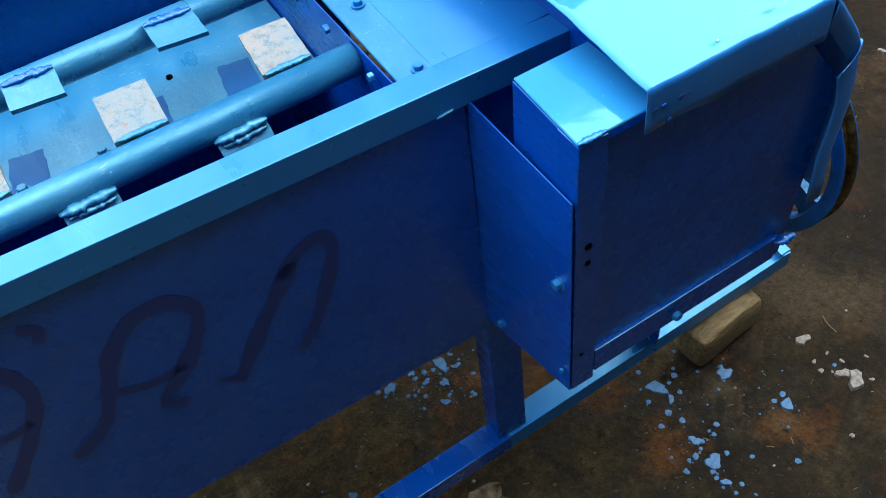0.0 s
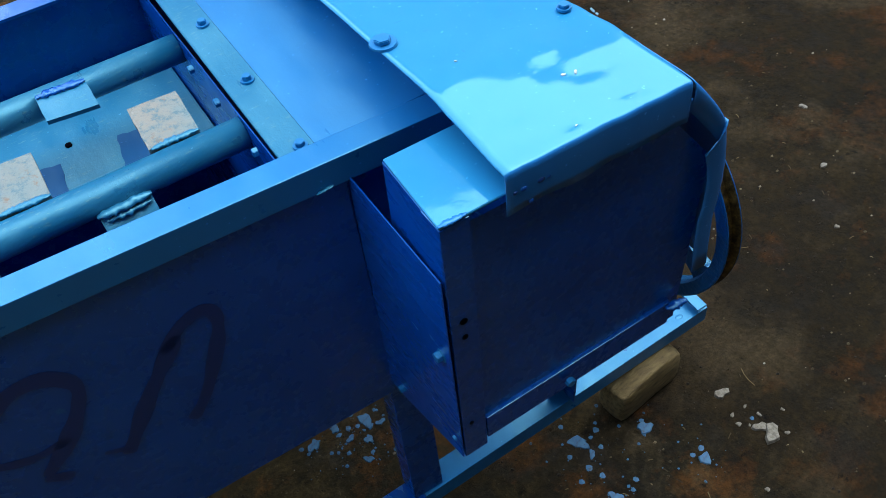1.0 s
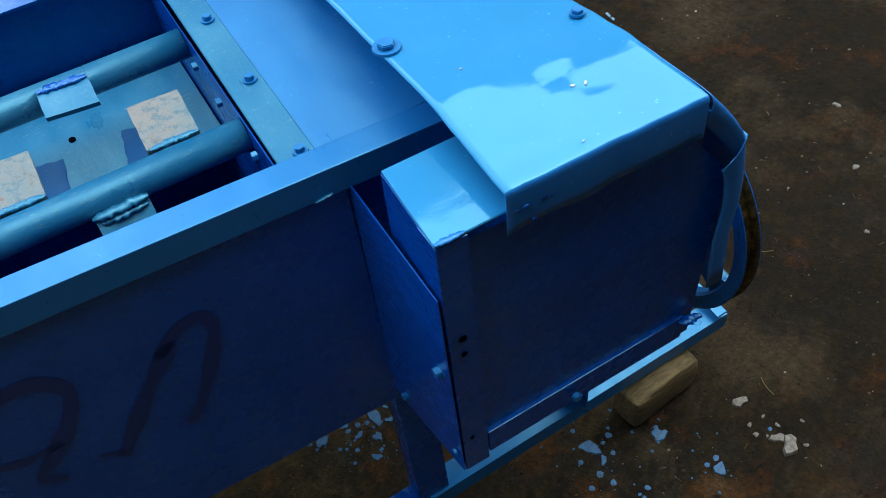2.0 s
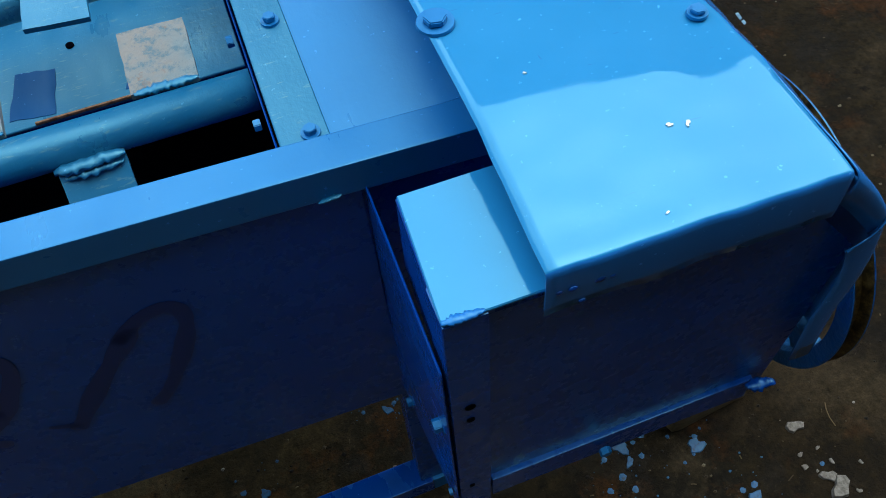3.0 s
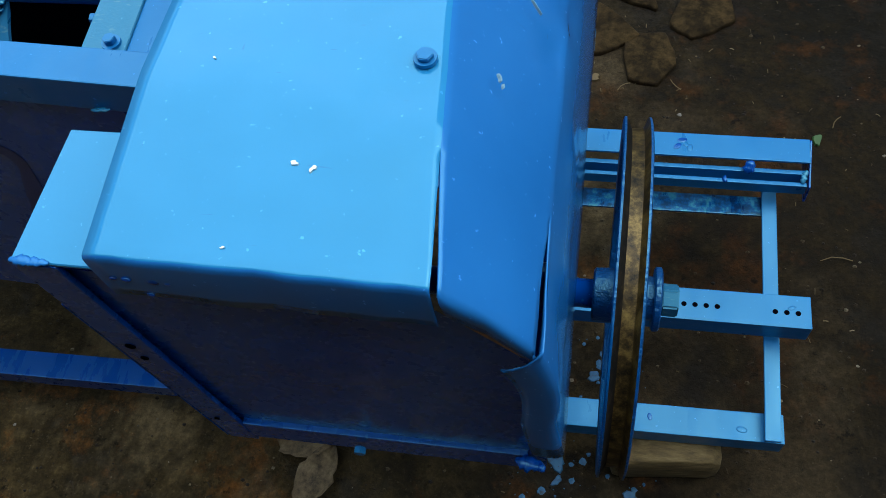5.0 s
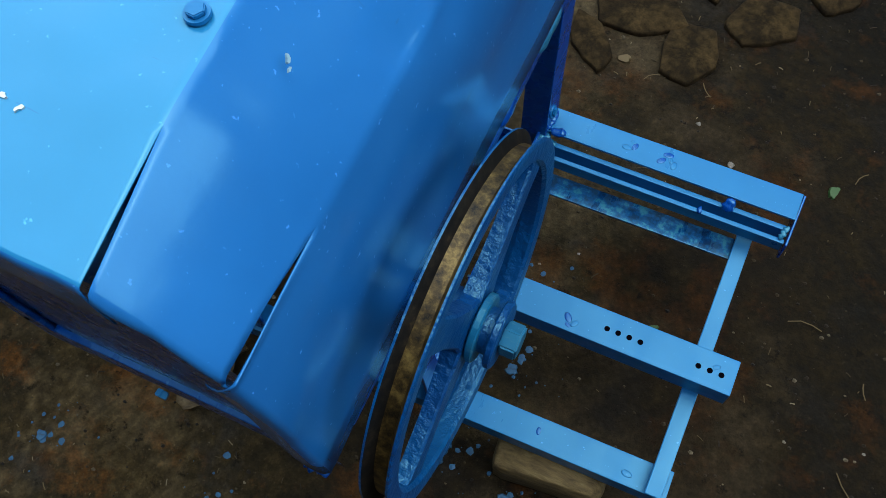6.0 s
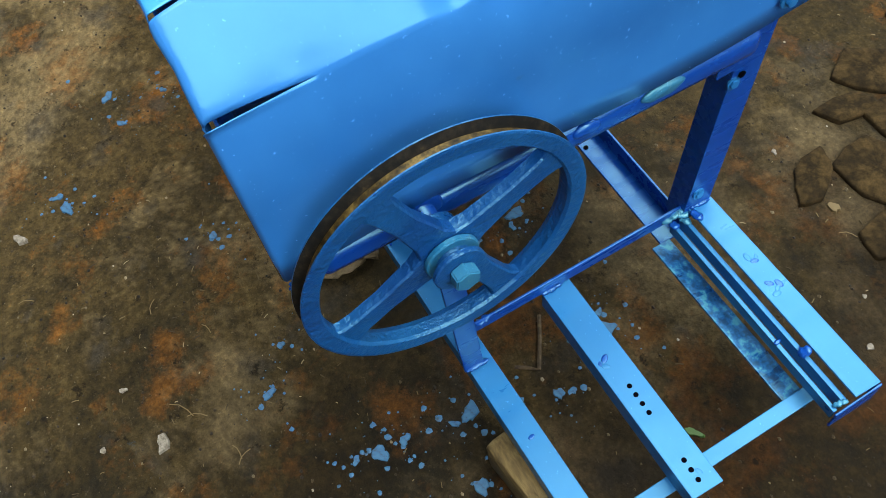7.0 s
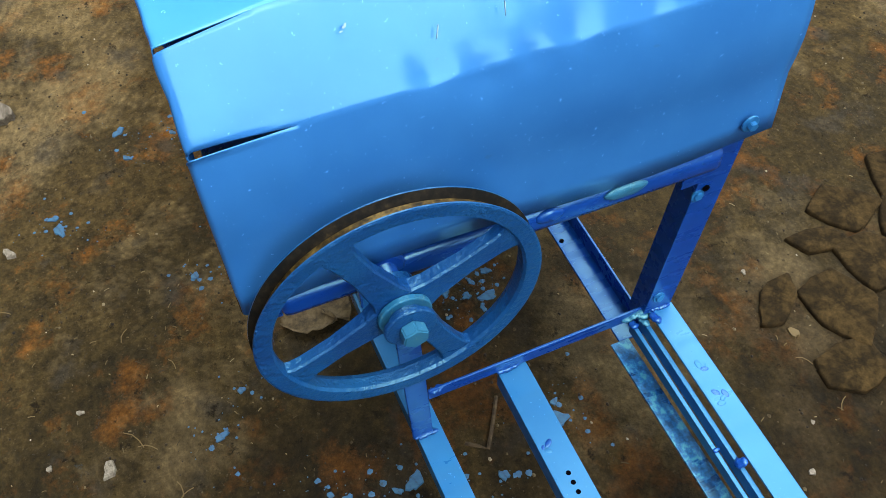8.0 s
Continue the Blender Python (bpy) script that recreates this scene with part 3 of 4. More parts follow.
part("cross_bar", bar((0.870, 0.905, 0.29), (0.863, 1.345, 0.29), 0.005, 0.03), BLUE, machine)
midr = part("middle_rail", angle_iron((0.866, 1.043, 0.269), (1.293, 1.047, 0.269), -0.058, -0.045), DULL, machine)
for x in (1.090, 1.108, 1.126, 1.144, 1.236, 1.254, 1.272):
    part("bolt_hole", lathe([(0.2670, 0.0045), (0.2694, 0.0045)], (x, 1.073, 0), "Z", 14), HOLE, midr)
part("end_bar", bar((1.246, 0.880, 0.182), (1.240, 1.35, 0.222), 0.026, 0.006), DULL, machine)
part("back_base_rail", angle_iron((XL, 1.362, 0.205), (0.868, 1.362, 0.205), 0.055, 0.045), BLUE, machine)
part("motor_rail_base", angle_iron((0.868, 1.327, 0.212), (1.250, 1.331, 0.212), 0.040, -0.03), MOTTLE, machine)
part("motor_slat", bar((0.872, 1.322, 0.262), (1.294, 1.322, 0.262), 0.008, 0.026), DULL, machine)
part("motor_slat", bar((0.872, 1.342, 0.268), (1.290, 1.342, 0.268), 0.009, 0.030), DULL, machine)
part("motor_rail", angle_iron((0.872, 1.402, 0.300), (1.296, 1.402, 0.300), 0.050, -0.05), DULL, machine)
part("rail_end_plate", plate([(1.297, 1.318, 0.272), (1.297, 1.402, 0.298), (1.297, 1.402, 0.235), (1.297, 1.318, 0.225)], 0.004), BLUE, machine)
leg = part("back_leg", angle_iron((0.875, 1.338, 0.27), (0.878, 1.381, 0.80), 0.056, -0.045, up=(1, 0, 0)), BLUE, machine)
part("gusset", plate([(0.882, 1.332, 0.66), (0.882, 1.412, 0.665), (0.884, 1.420, 0.80), (0.884, 1.335, 0.80)], 0.004), BLUE, leg)
for y, z in ((1.374, 0.625), (1.362, 0.345)):
    bolt((0.8765, y, z), (1, 0, 0.1), 0.014, 0.004, 0.012, leg)
for x, y, h in ((-0.55, 0.885, 0.165), (-0.55, 1.345, 0.2), (0.30, 1.345, 0.2)):
    part("foot", angle_iron((x, y, -0.01), (x, y, h), 0.04, 0.04, up=(0, 1, 0)), BLUE, machine)

# ---- welds, holes, marks ----
def weld(p0, p1, r, parent, mat=None, seed=1, name="weld_bead"):
    """One uneven, lumpy run of weld metal."""
    rnd = random.Random(seed)
    p0, p1 = Vector(p0), Vector(p1)
    n = max(6, int((p1 - p0).length / (r * 0.45)))
    along, s_, u = frame_axes(p1 - p0, (0, 0, 1) if abs((p1 - p0).normalized().z) < 0.9 else (1, 0, 0))
    bm = bmesh.new()
    rings = []
    for i in range(n + 1):
        o = p0.lerp(p1, i / n) + s_ * rnd.uniform(-1, 1) * r * 0.15 + u * rnd.uniform(-1, 1) * r * 0.12
        taper = min(1.0, 0.35 + 3.0 * min(i, n - i) / n)
        rings.append([bm.verts.new(o + (s_ * math.cos(q) * 1.25 + u * math.sin(q) * 0.6) * r * taper * (1 + 0.45 * noise.noise(Vector((i * 0.55, seed * 3.1, 0)))) * rnd.uniform(0.75, 1.2)) for q in [k * math.pi / 5 for k in range(10)]])
    for a, b in zip(rings, rings[1:]):
        for k in range(10):
            bm.faces.new((a[k], a[(k + 1) % 10], b[(k + 1) % 10], b[k]))
    bm.faces.new(rings[0])
    bm.faces.new(rings[-1][::-1])
    return part(name, bm, mat or BLUE, parent, smooth=True)


def hole(centre, normal, r, parent):
    z = Vector(normal).normalized()
    m = Matrix.Translation(Vector(centre)) @ z.to_track_quat("Z", "Y").to_matrix().to_4x4()
    bm = bmesh.new()
    bmesh.ops.create_cone(bm, cap_ends=True, segments=14, radius1=r, radius2=r, depth=0.0024, matrix=m)
    return part("drilled_hole", bm, HOLE, parent)


for i, x in enumerate(WHITE_X):
    weld((x - 0.03, 1.038, 1.037), (x + 0.033, 1.041, 1.034), 0.0045, machine, THIN, 10 + i)
for i, x in enumerate(BLUE_X):
    weld((x - 0.032, 1.226, 1.043), (x + 0.033, 1.226, 1.041), 0.006, machine, BLUE, 20 + i)
    weld((x - 0.034, 0.996, 1.010), (x + 0.034, 0.996, 1.012), 0.0075, machine, THIN, 30 + i)
    weld((x - 0.026, 0.991, 1.004), (x + 0.030, 0.990, 1.006), 0.005, machine, THIN, 35 + i)
weld((0.470, 0.858, 1.021), (0.492, 0.856, 1.025), 0.0022, machine, THIN, 41)
weld((0.866, 1.036, 0.274), (0.867, 1.086, 0.274), 0.006, machine, BLUE, 42)
weld((0.866, 1.300, 0.285), (0.868, 1.345, 0.300), 0.007, machine, THIN, 43)
weld((0.872, 0.905, 0.30), (0.870, 0.935, 0.302), 0.006, machine, BLUE, 44)
weld((0.872, 1.352, 0.302), (0.876, 1.395, 0.302), 0.005, machine, BLUE, 45)
weld((0.885, 0.868, 0.172), (0.885, 0.915, 0.172), 0.005, machine, BLUE, 46)
weld((0.872, 0.668, 0.694), (0.905, 0.660, 0.698), 0.006, machine, BLUE, 47)
weld((0.519, 0.663, 1.101), (0.552, 0.662, 1.101), 0.003, machine, GLOSS, 48)
for y, ly, m_ in ((1.205, 0.036, THIN), (1.085, 0.022, BLUE)):
    bm = bmesh.new()
    bmesh.ops.create_icosphere(bm, subdivisions=3, radius=1.0, matrix=Matrix.Translation((0.910, y, 0.748)) @ Matrix.Diagonal((0.007, ly, 0.013, 1)))
    for v in bm.verts:
        v.co += Vector((1, 0, 0.5)) * 0.003 * noise.noise(v.co * 60)
    part("filler_patch", bm, m_, machine, smooth=True)
for i, (x0, y0, x1, y1, z) in enumerate(((0.868, 1.318, 0.888, 1.322, 0.278), (0.872, 1.335, 0.895, 1.343, 0.286), (0.880, 1.352, 0.906, 1.358, 0.302), (0.868, 1.326, 0.880, 1.352, 0.294))):
    weld((x0, y0, z), (x1, y1, z), 0.0065, machine, THIN if i % 2 else BLUE, 70 + i)
weld((1.285, 1.322, 0.277), (1.292, 1.345, 0.286), 0.004, machine, THIN, 50)
weld((1.19, 1.332, 0.284), (1.197, 1.350, 0.299), 0.0075, machine, BLUE, 51)
weld((1.150, 1.322, 0.276), (1.158, 1.324, 0.276), 0.006, machine, BLUE, 52)
hole((0.537, 0.6644, 0.935), (0, -1, 0), 0.005, post)
hole((0.537, 0.6650, 0.905), (0, -1, 0), 0.004, post)
hole((0.535, 0.6690, 0.71), (0, -1, 0), 0.003, post)
hole((0.257, 1.277, 0.9215), (0, 0, 1), 0.005, machine)
hole((0.9135, 1.035, 0.815), (1, 0, 0), 0.005, cover)
hole((0.880, 1.385, 0.640), (1, 0, 0), 0.006, machine)
hole((0.60, 1.318, 0.2108), (0, 0, 1), 0.005, machine)
bolt((0.128, 1.185, 0.918), (0, 0, 1), 0.012, 0.006, 0.009, machine, THIN)
bolt((0.018, 1.18, 0.918), (0, 0, 1), 0.013, 0.007, 0.010, machine, THIN)
for y in (0.96, 1.08, 1.17):
    bolt((0.447, y, 1.030), (-1, 0, 0), 0.011, 0.007, 0.0, machine)

# blisters in the paint of the folded lip
for i in range(5):
    x, z = 0.603 + 0.011 * i + random.uniform(-0.004, 0.004), 1.092 + random.uniform(-0.016, 0.012)
    bm = bmesh.new()
    bmesh.ops.create_icosphere(bm, subdivisions=2, radius=random.uniform(0.0016, 0.0036), matrix=Matrix.Translation((x, 0.6548, z)) @ Matrix.Diagonal((1.3, 0.5, 1, 1)))
    part("paint_blister", bm, BLUE if i % 3 else LETTER, cover, smooth=True)

# darker patches on the floor plate beside the paddles
for i, x in enumerate((0.338, 0.205, 0.030)):
    part("dark_patch", bent_plate([(x - 0.028, 1.181, 0.9182), (x + 0.024, 1.175, 0.9180), (x + 0.030, 1.246, 0.9201), (x - 0.016, 1.254, 0.9203)], 0.0015, 60 + i, 0.003), PATCH, machine, "darker blue patch")

# blisters and drips in the paint of the rails
for i, (x, y, z) in enumerate(((1.008, 1.374, 0.3), (1.020, 1.380, 0.3), (1.014, 1.388, 0.3), (1.068, 1.372, 0.3), (1.082, 1.378, 0.3), (1.076, 1.386, 0.3), (1.090, 1.370, 0.3),
                               (1.032, 1.054, 0.269), (1.041, 1.060, 0.269), (1.028, 1.066, 0.269), (1.262, 1.082, 0.269), (1.05, 0.905, 0.166), (1.20, 0.900, 0.166))):
    bm = bmesh.new()
    bmesh.ops.create_icosphere(bm, subdivisions=2, radius=random.uniform(0.0035, 0.0065), matrix=Matrix.Translation((x, y, z)) @ Matrix.Rotation(i * 1.3, 4, "Z") @ Matrix.Diagonal((1.5, 0.9, 0.10, 1)))
    part("paint_blister", bm, BLUE if i % 2 else DULL, machine, smooth=True)

# faint hand-brushed strokes of old lettering on the side wall
def brush_stroke(points, w, parent):
    """A flat ribbon of dark paint that tapers and frays a little along its way."""
    bm = bmesh.new()
    pts = []
    for i in range(len(points) - 1):
        p0, p1, p2, p3 = (Vector(points[min(max(i + k, 0), len(points) - 1)]) for k in (-1, 0, 1, 2))
        for k in range(6):
            t = k / 6
            pts.append(0.5 * (2 * p1 + (p2 - p0) * t + (2 * p0 - 5 * p1 + 4 * p2 - p3) * t * t + (3 * p1 - p0 - 3 * p2 + p3) * t ** 3))
    pts.append(Vector(points[-1]))
    rows = []
    for i, p in enumerate(pts):
        d = (pts[min(i + 1, len(pts) - 1)] - pts[max(i - 1, 0)]).normalized()
        side_ = Vector((-d.y, d.x))
        f = w * (0.75 + 0.35 * noise.noise(Vector((p.x * 30, p.y * 30, w * 900)))) * (0.6 if i in (0, len(pts) - 1) else 1)
        rows.append([p + side_ * f, p - side_ * f])
    for lift in (0.0052, 0.0058):
        rows_v = [[bm.verts.new((q.x, beam_y(q.x) + lift, q.y)) for q in row] for row in rows]
        for u, v in zip(rows_v, rows_v[1:]):
            bm.faces.new((u[0], u[1], v[1], v[0]))
    return part("brush_stroke", bm, LETTER, parent, smooth=True)


for w, pts in ((0.012, [(0.232, 0.733), (0.261, 0.769), (0.297, 0.842), (0.313, 0.892), (0.303, 0.918), (0.272, 0.910), (0.240, 0.878)]),
               (0.013, [(0.262, 0.898), (0.202, 0.819), (0.158, 0.753), (0.142, 0.729)]), (0.007, [(0.150, 0.738), (0.119, 0.753)]),
               (0.013, [(-0.072, 0.740), (-0.021, 0.777), (0.008, 0.832), (0.028, 0.880), (0.068, 0.924), (0.112, 0.928), (0.138, 0.898), (0.128, 0.860), (0.092, 0.806), (0.050, 0.764)]),
               (0.009, [(0.045, 0.760), (0.076, 0.742)]), (0.009, [(0.014, 0.822), (0.053, 0.807), (0.099, 0.812)]),
               (0.013, [(-0.095, 0.965), (-0.064, 0.925), (-0.060, 0.885), (-0.076, 0.845), (-0.106, 0.799), (-0.155, 0.735)]), (0.009, [(-0.15, 0.845), (-0.11, 0.835), (-0.08, 0.842)]),
               (0.008, [(-0.028, 0.985), (-0.010, 0.975), (-0.018, 0.955)])):
    brush_stroke(pts, w, wall)

FLECK = material("white_fleck", (0.62, 0.64, 0.60), 0.3, 0.6)
# small white flecks on the wet paint of the cover
for i, (x, y) in enumerate(((0.730, 0.739), (0.744, 0.736), (0.649, 0.823), (0.694, 0.672))):
    b = blob((0, 0, 0), 0.0035 if i < 2 else 0.0018, 0.0006, 300 + i, 0.6, 9, i * 1.1)
    o = part("lid_fleck", b, FLECK, cover)
    o.location = (x, y, lid_z(x, y) + dents((x, y, lid_z(x, y))) * 0.83 + 0.0006)

SCUFF = material("pale_scuffed_paint", (0.26, 0.42, 0.50), 0.5)
# pale scuffs where the wet paint of the slope was touched
for i, (u, y, l, w, turn) in enumerate(((0.30, 0.845, 0.006, 0.003, 0.9), (0.34, 0.840, 0.004, 0.0014, 0.4), (0.55, 0.94, 0.012, 0.0012, 1.2), (0.50, 1.02, 0.013, 0.0010, 1.4), (0.20, 0.93, 0.004, 0.002, 0.2))):
    p = Vector((0.835, y, 1.135)).lerp(Vector((0.903, y, 1.037)), u)
    o = part("scuff", blob((0, 0, 0), l * 0.55, 0.0004, 340 + i, w / l, 12, 0.0), SCUFF, cover)
    o.matrix_world = Matrix.Translation(p + Vector((0.82, 0, 0.57)) * (0.0014 + 0.004 * math.sin(math.pi * u))) @ Vector((0.82, 0, 0.57)).to_track_quat("Z", "Y").to_matrix().to_4x4() @ Matrix.Rotation(turn, 4, "Z")

# ---- loose things on the ground ----
def timber_block():
    bm = bar((0.990, 0.871, 0.06), (1.181, 0.892, 0.06), 0.078, 0.122, bevel=0.022)
    bmesh.ops.subdivide_edges(bm, edges=bm.edges[:], cuts=2, use_grid_fill=True)
    for v in bm.verts:
        v.co += Vector((0, 0.5, 1)) * 0.004 * noise.noise(v.co * 28)
        if v.co.z > 0.03:
            v.co.z -= 7.0 * max(0, abs(v.co.x - 1.11) - 0.01) ** 2 * (0.3 if v.co.x < 1.11 else 1)
    return bm


tagged(part("timber_block", timber_block(), WOOD, smooth=True), "tan weathered timber block wedged under the front rail", "block")


def height(x, y):
    return relief(x, y)


# paving stones sunk in the soil
def slab(w, d, seed):
    """An irregular worn stone with a broken outline."""
    bm = bmesh.new()
    rnd = random.Random(seed)
    k = rnd.choice((4, 5, 5, 6))
    angs = sorted(2 * math.pi * (i + rnd.uniform(-0.28, 0.28)) / k for i in range(k))
    cor = [(w * 0.56 * rnd.uniform(0.8, 1.1) * math.cos(a), d * 0.56 * rnd.uniform(0.8, 1.1) * math.sin(a)) for a in angs]
    ring = []
    for (x0, y0), (x1, y1) in zip(cor, cor[1:] + cor[:1]):
        for t in (0.06, 0.3, 0.5, 0.72, 0.94):
            px, py = x0 + (x1 - x0) * t, y0 + (y1 - y0) * t
            q = math.atan2(py / d, px / w)
            px, py = 0.8 * px + 0.2 * w * 0.5 * math.cos(q), 0.8 * py + 0.2 * d * 0.5 * math.sin(q)
            ring.append((px + rnd.uniform(-0.003, 0.003), py + rnd.uniform(-0.003, 0.003)))
    levels = ((1.0, -0.03), (1.0, 0.004), (0.985, 0.009), (0.95, 0.011), (0.6, 0.013), (0.25, 0.012))
    rows = [[bm.verts.new((x * f, y * f, z + (0.003 * noise.noise(Vector((x * f * 16, y * f * 16, seed))) if z > 0 else 0))) for x, y in ring] for f, z in levels]
    n = len(ring)
    for a, b in zip(rows, rows[1:]):
        for i in range(n):
            bm.faces.new((a[i], a[(i + 1) % n], b[(i + 1) % n], b[i]))
    bm.faces.new(rows[-1])
    bm.faces.new(rows[0][::-1])
    return bm


SLABS = [
    (0.789, 2.22, 0.27, 0.15, 0), (0.811, 2.065, 0.2, 0.17, 84), (0.879, 1.911, 0.22, 0.17, 6), (0.813, 1.786, 0.155, 0.085, 130),
    (1.024, 1.833, 0.17, 0.14, 70), (0.707, 1.985, 0.15, 0.1, 48), (0.977, 2.055, 0.17, 0.1, 123), (0.645, 2.106, 0.2, 0.14, 86),
    (1.071, 2.212, 0.24, 0.18, 20), (1.146, 1.981, 0.18, 0.13, 60), (0.946, 2.348, 0.26, 0.16, 10), (0.626, 2.294, 0.22, 0.16, 150),
    (1.254, 2.153, 0.2, 0.16, 110), (0.705, 2.446, 0.24, 0.18, 30), (1.284, 2.363, 0.24, 0.17, 75), (1.111, 2.451, 0.2, 0.16, 160),
]
for i, (x, y, w, d, a) in enumerate(SLABS):
    st = part("paving_stone", slab(w * 1.02, d * 1.02, 50 + i), STONE, smooth=True)
    st.matrix_world = pose(x, y, height(x, y) + 0.002, random.uniform(-1.5, 1.5), random.uniform(-1.5, 1.5), a)
    tagged(st, "dark brown worn paving stone sunk in soil", "stone", "paving stones in the yard")

# plaster chips
CHIPS = [
    (1.229, 0.766, 0.017), (1.209, 0.714, 0.006), (1.204, 0.69, 0.007), (1.235, 0.659, 0.015), (1.242, 0.632, 0.024), (1.256, 0.682, 0.006),
    (1.306, 0.661, 0.005), (1.14, 0.548, 0.006), (1.188, 1.603, 0.009), (1.099, 1.671, 0.006), (0.63, 0.286, 0.02), (-0.035, 0.147, 0.018),
    (0.472, 0.248, 0.009), (0.578, 0.171, 0.008), (0.713, 1.765, 0.008), (1.821, 0.956, 0.008), (2.12, 1.334, 0.012), (1.97, 1.129, 0.012),
    (1.247, 0.714, 0.005), (1.222, 0.675, 0.004), (1.271, 0.615, 0.006)
]
for i, (x, y, r) in enumerate(CHIPS):
    o = part("plaster_chip", blob((0, 0, 0), r, r * 0.45, 400 + i, 0.75, 9, i * 0.9), CHIP)
    o.location = (x, y, height(x, y))
    tagged(o, "small white plaster chip lying on soil", "chip", "plaster chips on the ground")

# drops of blue paint
DROPS = [
    (1.087, 0.671, 0.016), (0.876, 0.66, 0.02), (0.894, 0.856, 0.022), (0.9, 0.817, 0.01), (0.537, 1.178, 0.02), (0.487, 1.157, 0.01),
    (0.52, 1.132, 0.012), (0.496, 1.089, 0.011), (0.41, 1.19, 0.016), (0.222, 1.011, 0.012), (1.035, 0.8, 0.018), (0.645, 0.516, 0.014),
    (-0.065, 0.271, 0.019), (-0.109, 0.262, 0.013), (-0.357, 0.467, 0.018), (-0.249, 0.472, 0.012), (0.212, 0.556, 0.012), (0.953, 1.027, 0.013),
    (0.885, 1.183, 0.026), (0.844, 1.196, 0.01), (0.47, 1.201, 0.013), (0.866, 0.613, 0.01), (-0.297, 0.604, 0.01),
    (0.877, 0.716, 0.013), (0.563, 1.154, 0.01), (0.554, 0.583, 0.01),
]
for i, (x, y, r) in enumerate(DROPS):
    o = part("paint_drop", blob((0, 0, 0), r * 1.05, 0.0018, 500 + i, 0.7, 16, i * 1.3), SPLASH)
    o.location = (x, y, height(x, y) + 0.0012)
    tagged(o, "dried light blue paint drop on soil", "paint drop", "paint drops on the ground")


def strand(points, r):
    """A bent stalk of dry grass."""
    bm = bmesh.new()
    rings = []
    for i, p in enumerate(points):
        p = Vector(p)
        d = (Vector(points[min(i + 1, len(points) - 1)]) - Vector(points[max(i - 1, 0)])).normalized()
        s = d.cross(Vector((0, 0, 1))).normalized()
        u = s.cross(d)
        rings.append([bm.verts.new(p + (s * math.cos(a) + u * 0.6 * math.sin(a)) * r) for a in (0, 1.57, 3.14, 4.71)])
    for a, b in zip(rings, rings[1:]):
        for k in range(4):
            bm.faces.new((a[k], a[(k + 1) % 4], b[(k + 1) % 4], b[k]))
    bm.faces.new(rings[0])
    bm.faces.new(rings[-1][::-1])
    return bm


STALKS = [
    (0.58, 0.343, 0.05, 35), (0.611, 0.368, 0.035, 60), (0.727, 0.413, 0.03, 10), (0.744, 0.423, 0.03, 120), (0.147, 0.118, 0.03, 70),
    (1.564, 1.063, 0.06, 140), (1.415, 1.325, 0.05, 5), (1.544, 1.246, 0.025, 110), (1.088, 1.758, 0.03, 130), (1.434, 1.671, 0.03, 60),
    (0.316, 0.37, 0.03, 150), (0.432, 0.456, 0.025, 20), (1.306, 0.763, 0.04, 80), (0.971, 1.744, 0.03, 40)
]
for i, (x, y, l, a) in enumerate(STALKS):
    l *= 0.62
    c, s_ = math.cos(radians(a)), math.sin(radians(a))
    kx, ky = -s_ * l * 0.22, c * l * 0.22
    pts = [(-c * l, -s_ * l, 0.003), (-c * l * 0.3 + kx, -s_ * l * 0.3 + ky, 0.006), (c * l * 0.4 + kx * 0.8, s_ * l * 0.4 + ky * 0.8, 0.005), (c * l, s_ * l, 0.003)]
    o = part("straw_stalk", strand(pts, 0.0011), STRAW)
    o.location = (x, y, height(x, y))
    tagged(o, "dry bent straw stalk lying on soil", "straw", "straw stalks on the ground")

BARK = material("brown_bark", (0.055, 0.036, 0.018), 0.9)
feed(BARK, "Base Color", ramp(BARK, noise_node(BARK, 60.0, 5.0), [(0.35, (0.020, 0.012, 0.006)), (0.65, (0.075, 0.050, 0.025))]))
stick = part("forked_stick", strand([(0.786, 1.086, 0.006), (0.838, 1.055, 0.010), (0.891, 1.020, 0.008), (0.877, 1.004, 0.007), (0.860, 0.981, 0.005)], 0.0042), BARK)
tagged(stick, "bent brown strip of wood under the frame", "stick")
for i, (x, y, a) in enumerate(((1.153, 1.202, 30), (1.391, 1.620, 80), (0.900, 1.768, 10))):
    lf = part("leaf", blob((0, 0, 0), 0.018, 0.004, 700 + i, 0.45, 14, 0), LEAF if i < 2 else STRAW)
    lf.matrix_world = pose(x, y, height(x, y) + 0.003, 8, -6, a)
    tagged(lf, "small fallen green leaf on soil" if i < 2 else "small dry yellow leaf on soil", "leaf", "fallen leaves")


def dry_leaf(seed):
    """A large curled, cracked dry leaf."""
    bm = bmesh.new()
    rows = []
    for i in range(13):
        u = i / 12
        w = 0.036 * math.sin(math.pi * min(1, 0.06 + u * 0.94)) ** 0.7 * (1 + 0.25 * noise.noise(Vector((u * 9, seed, 0))))
        row = []
        for k in range(7):
            v = k / 3 - 1
            row.append(bm.verts.new((0.13 * (u - 0.5), w * v, 0.006 + 0.016 * abs(v) ** 1.6 + 0.008 * noise.noise(Vector((u * 6, v * 2, seed))) + 0.01 * (u - 0.5) ** 2)))
        rows.append(row)
    for a, b in zip(rows, rows[1:]):
        for k in range(6):
            bm.faces.new((a[k], b[k], b[k + 1], a[k + 1]))
    return bm


DRY = material("dry_brown_leaf", (0.12, 0.085, 0.04), 0.8)
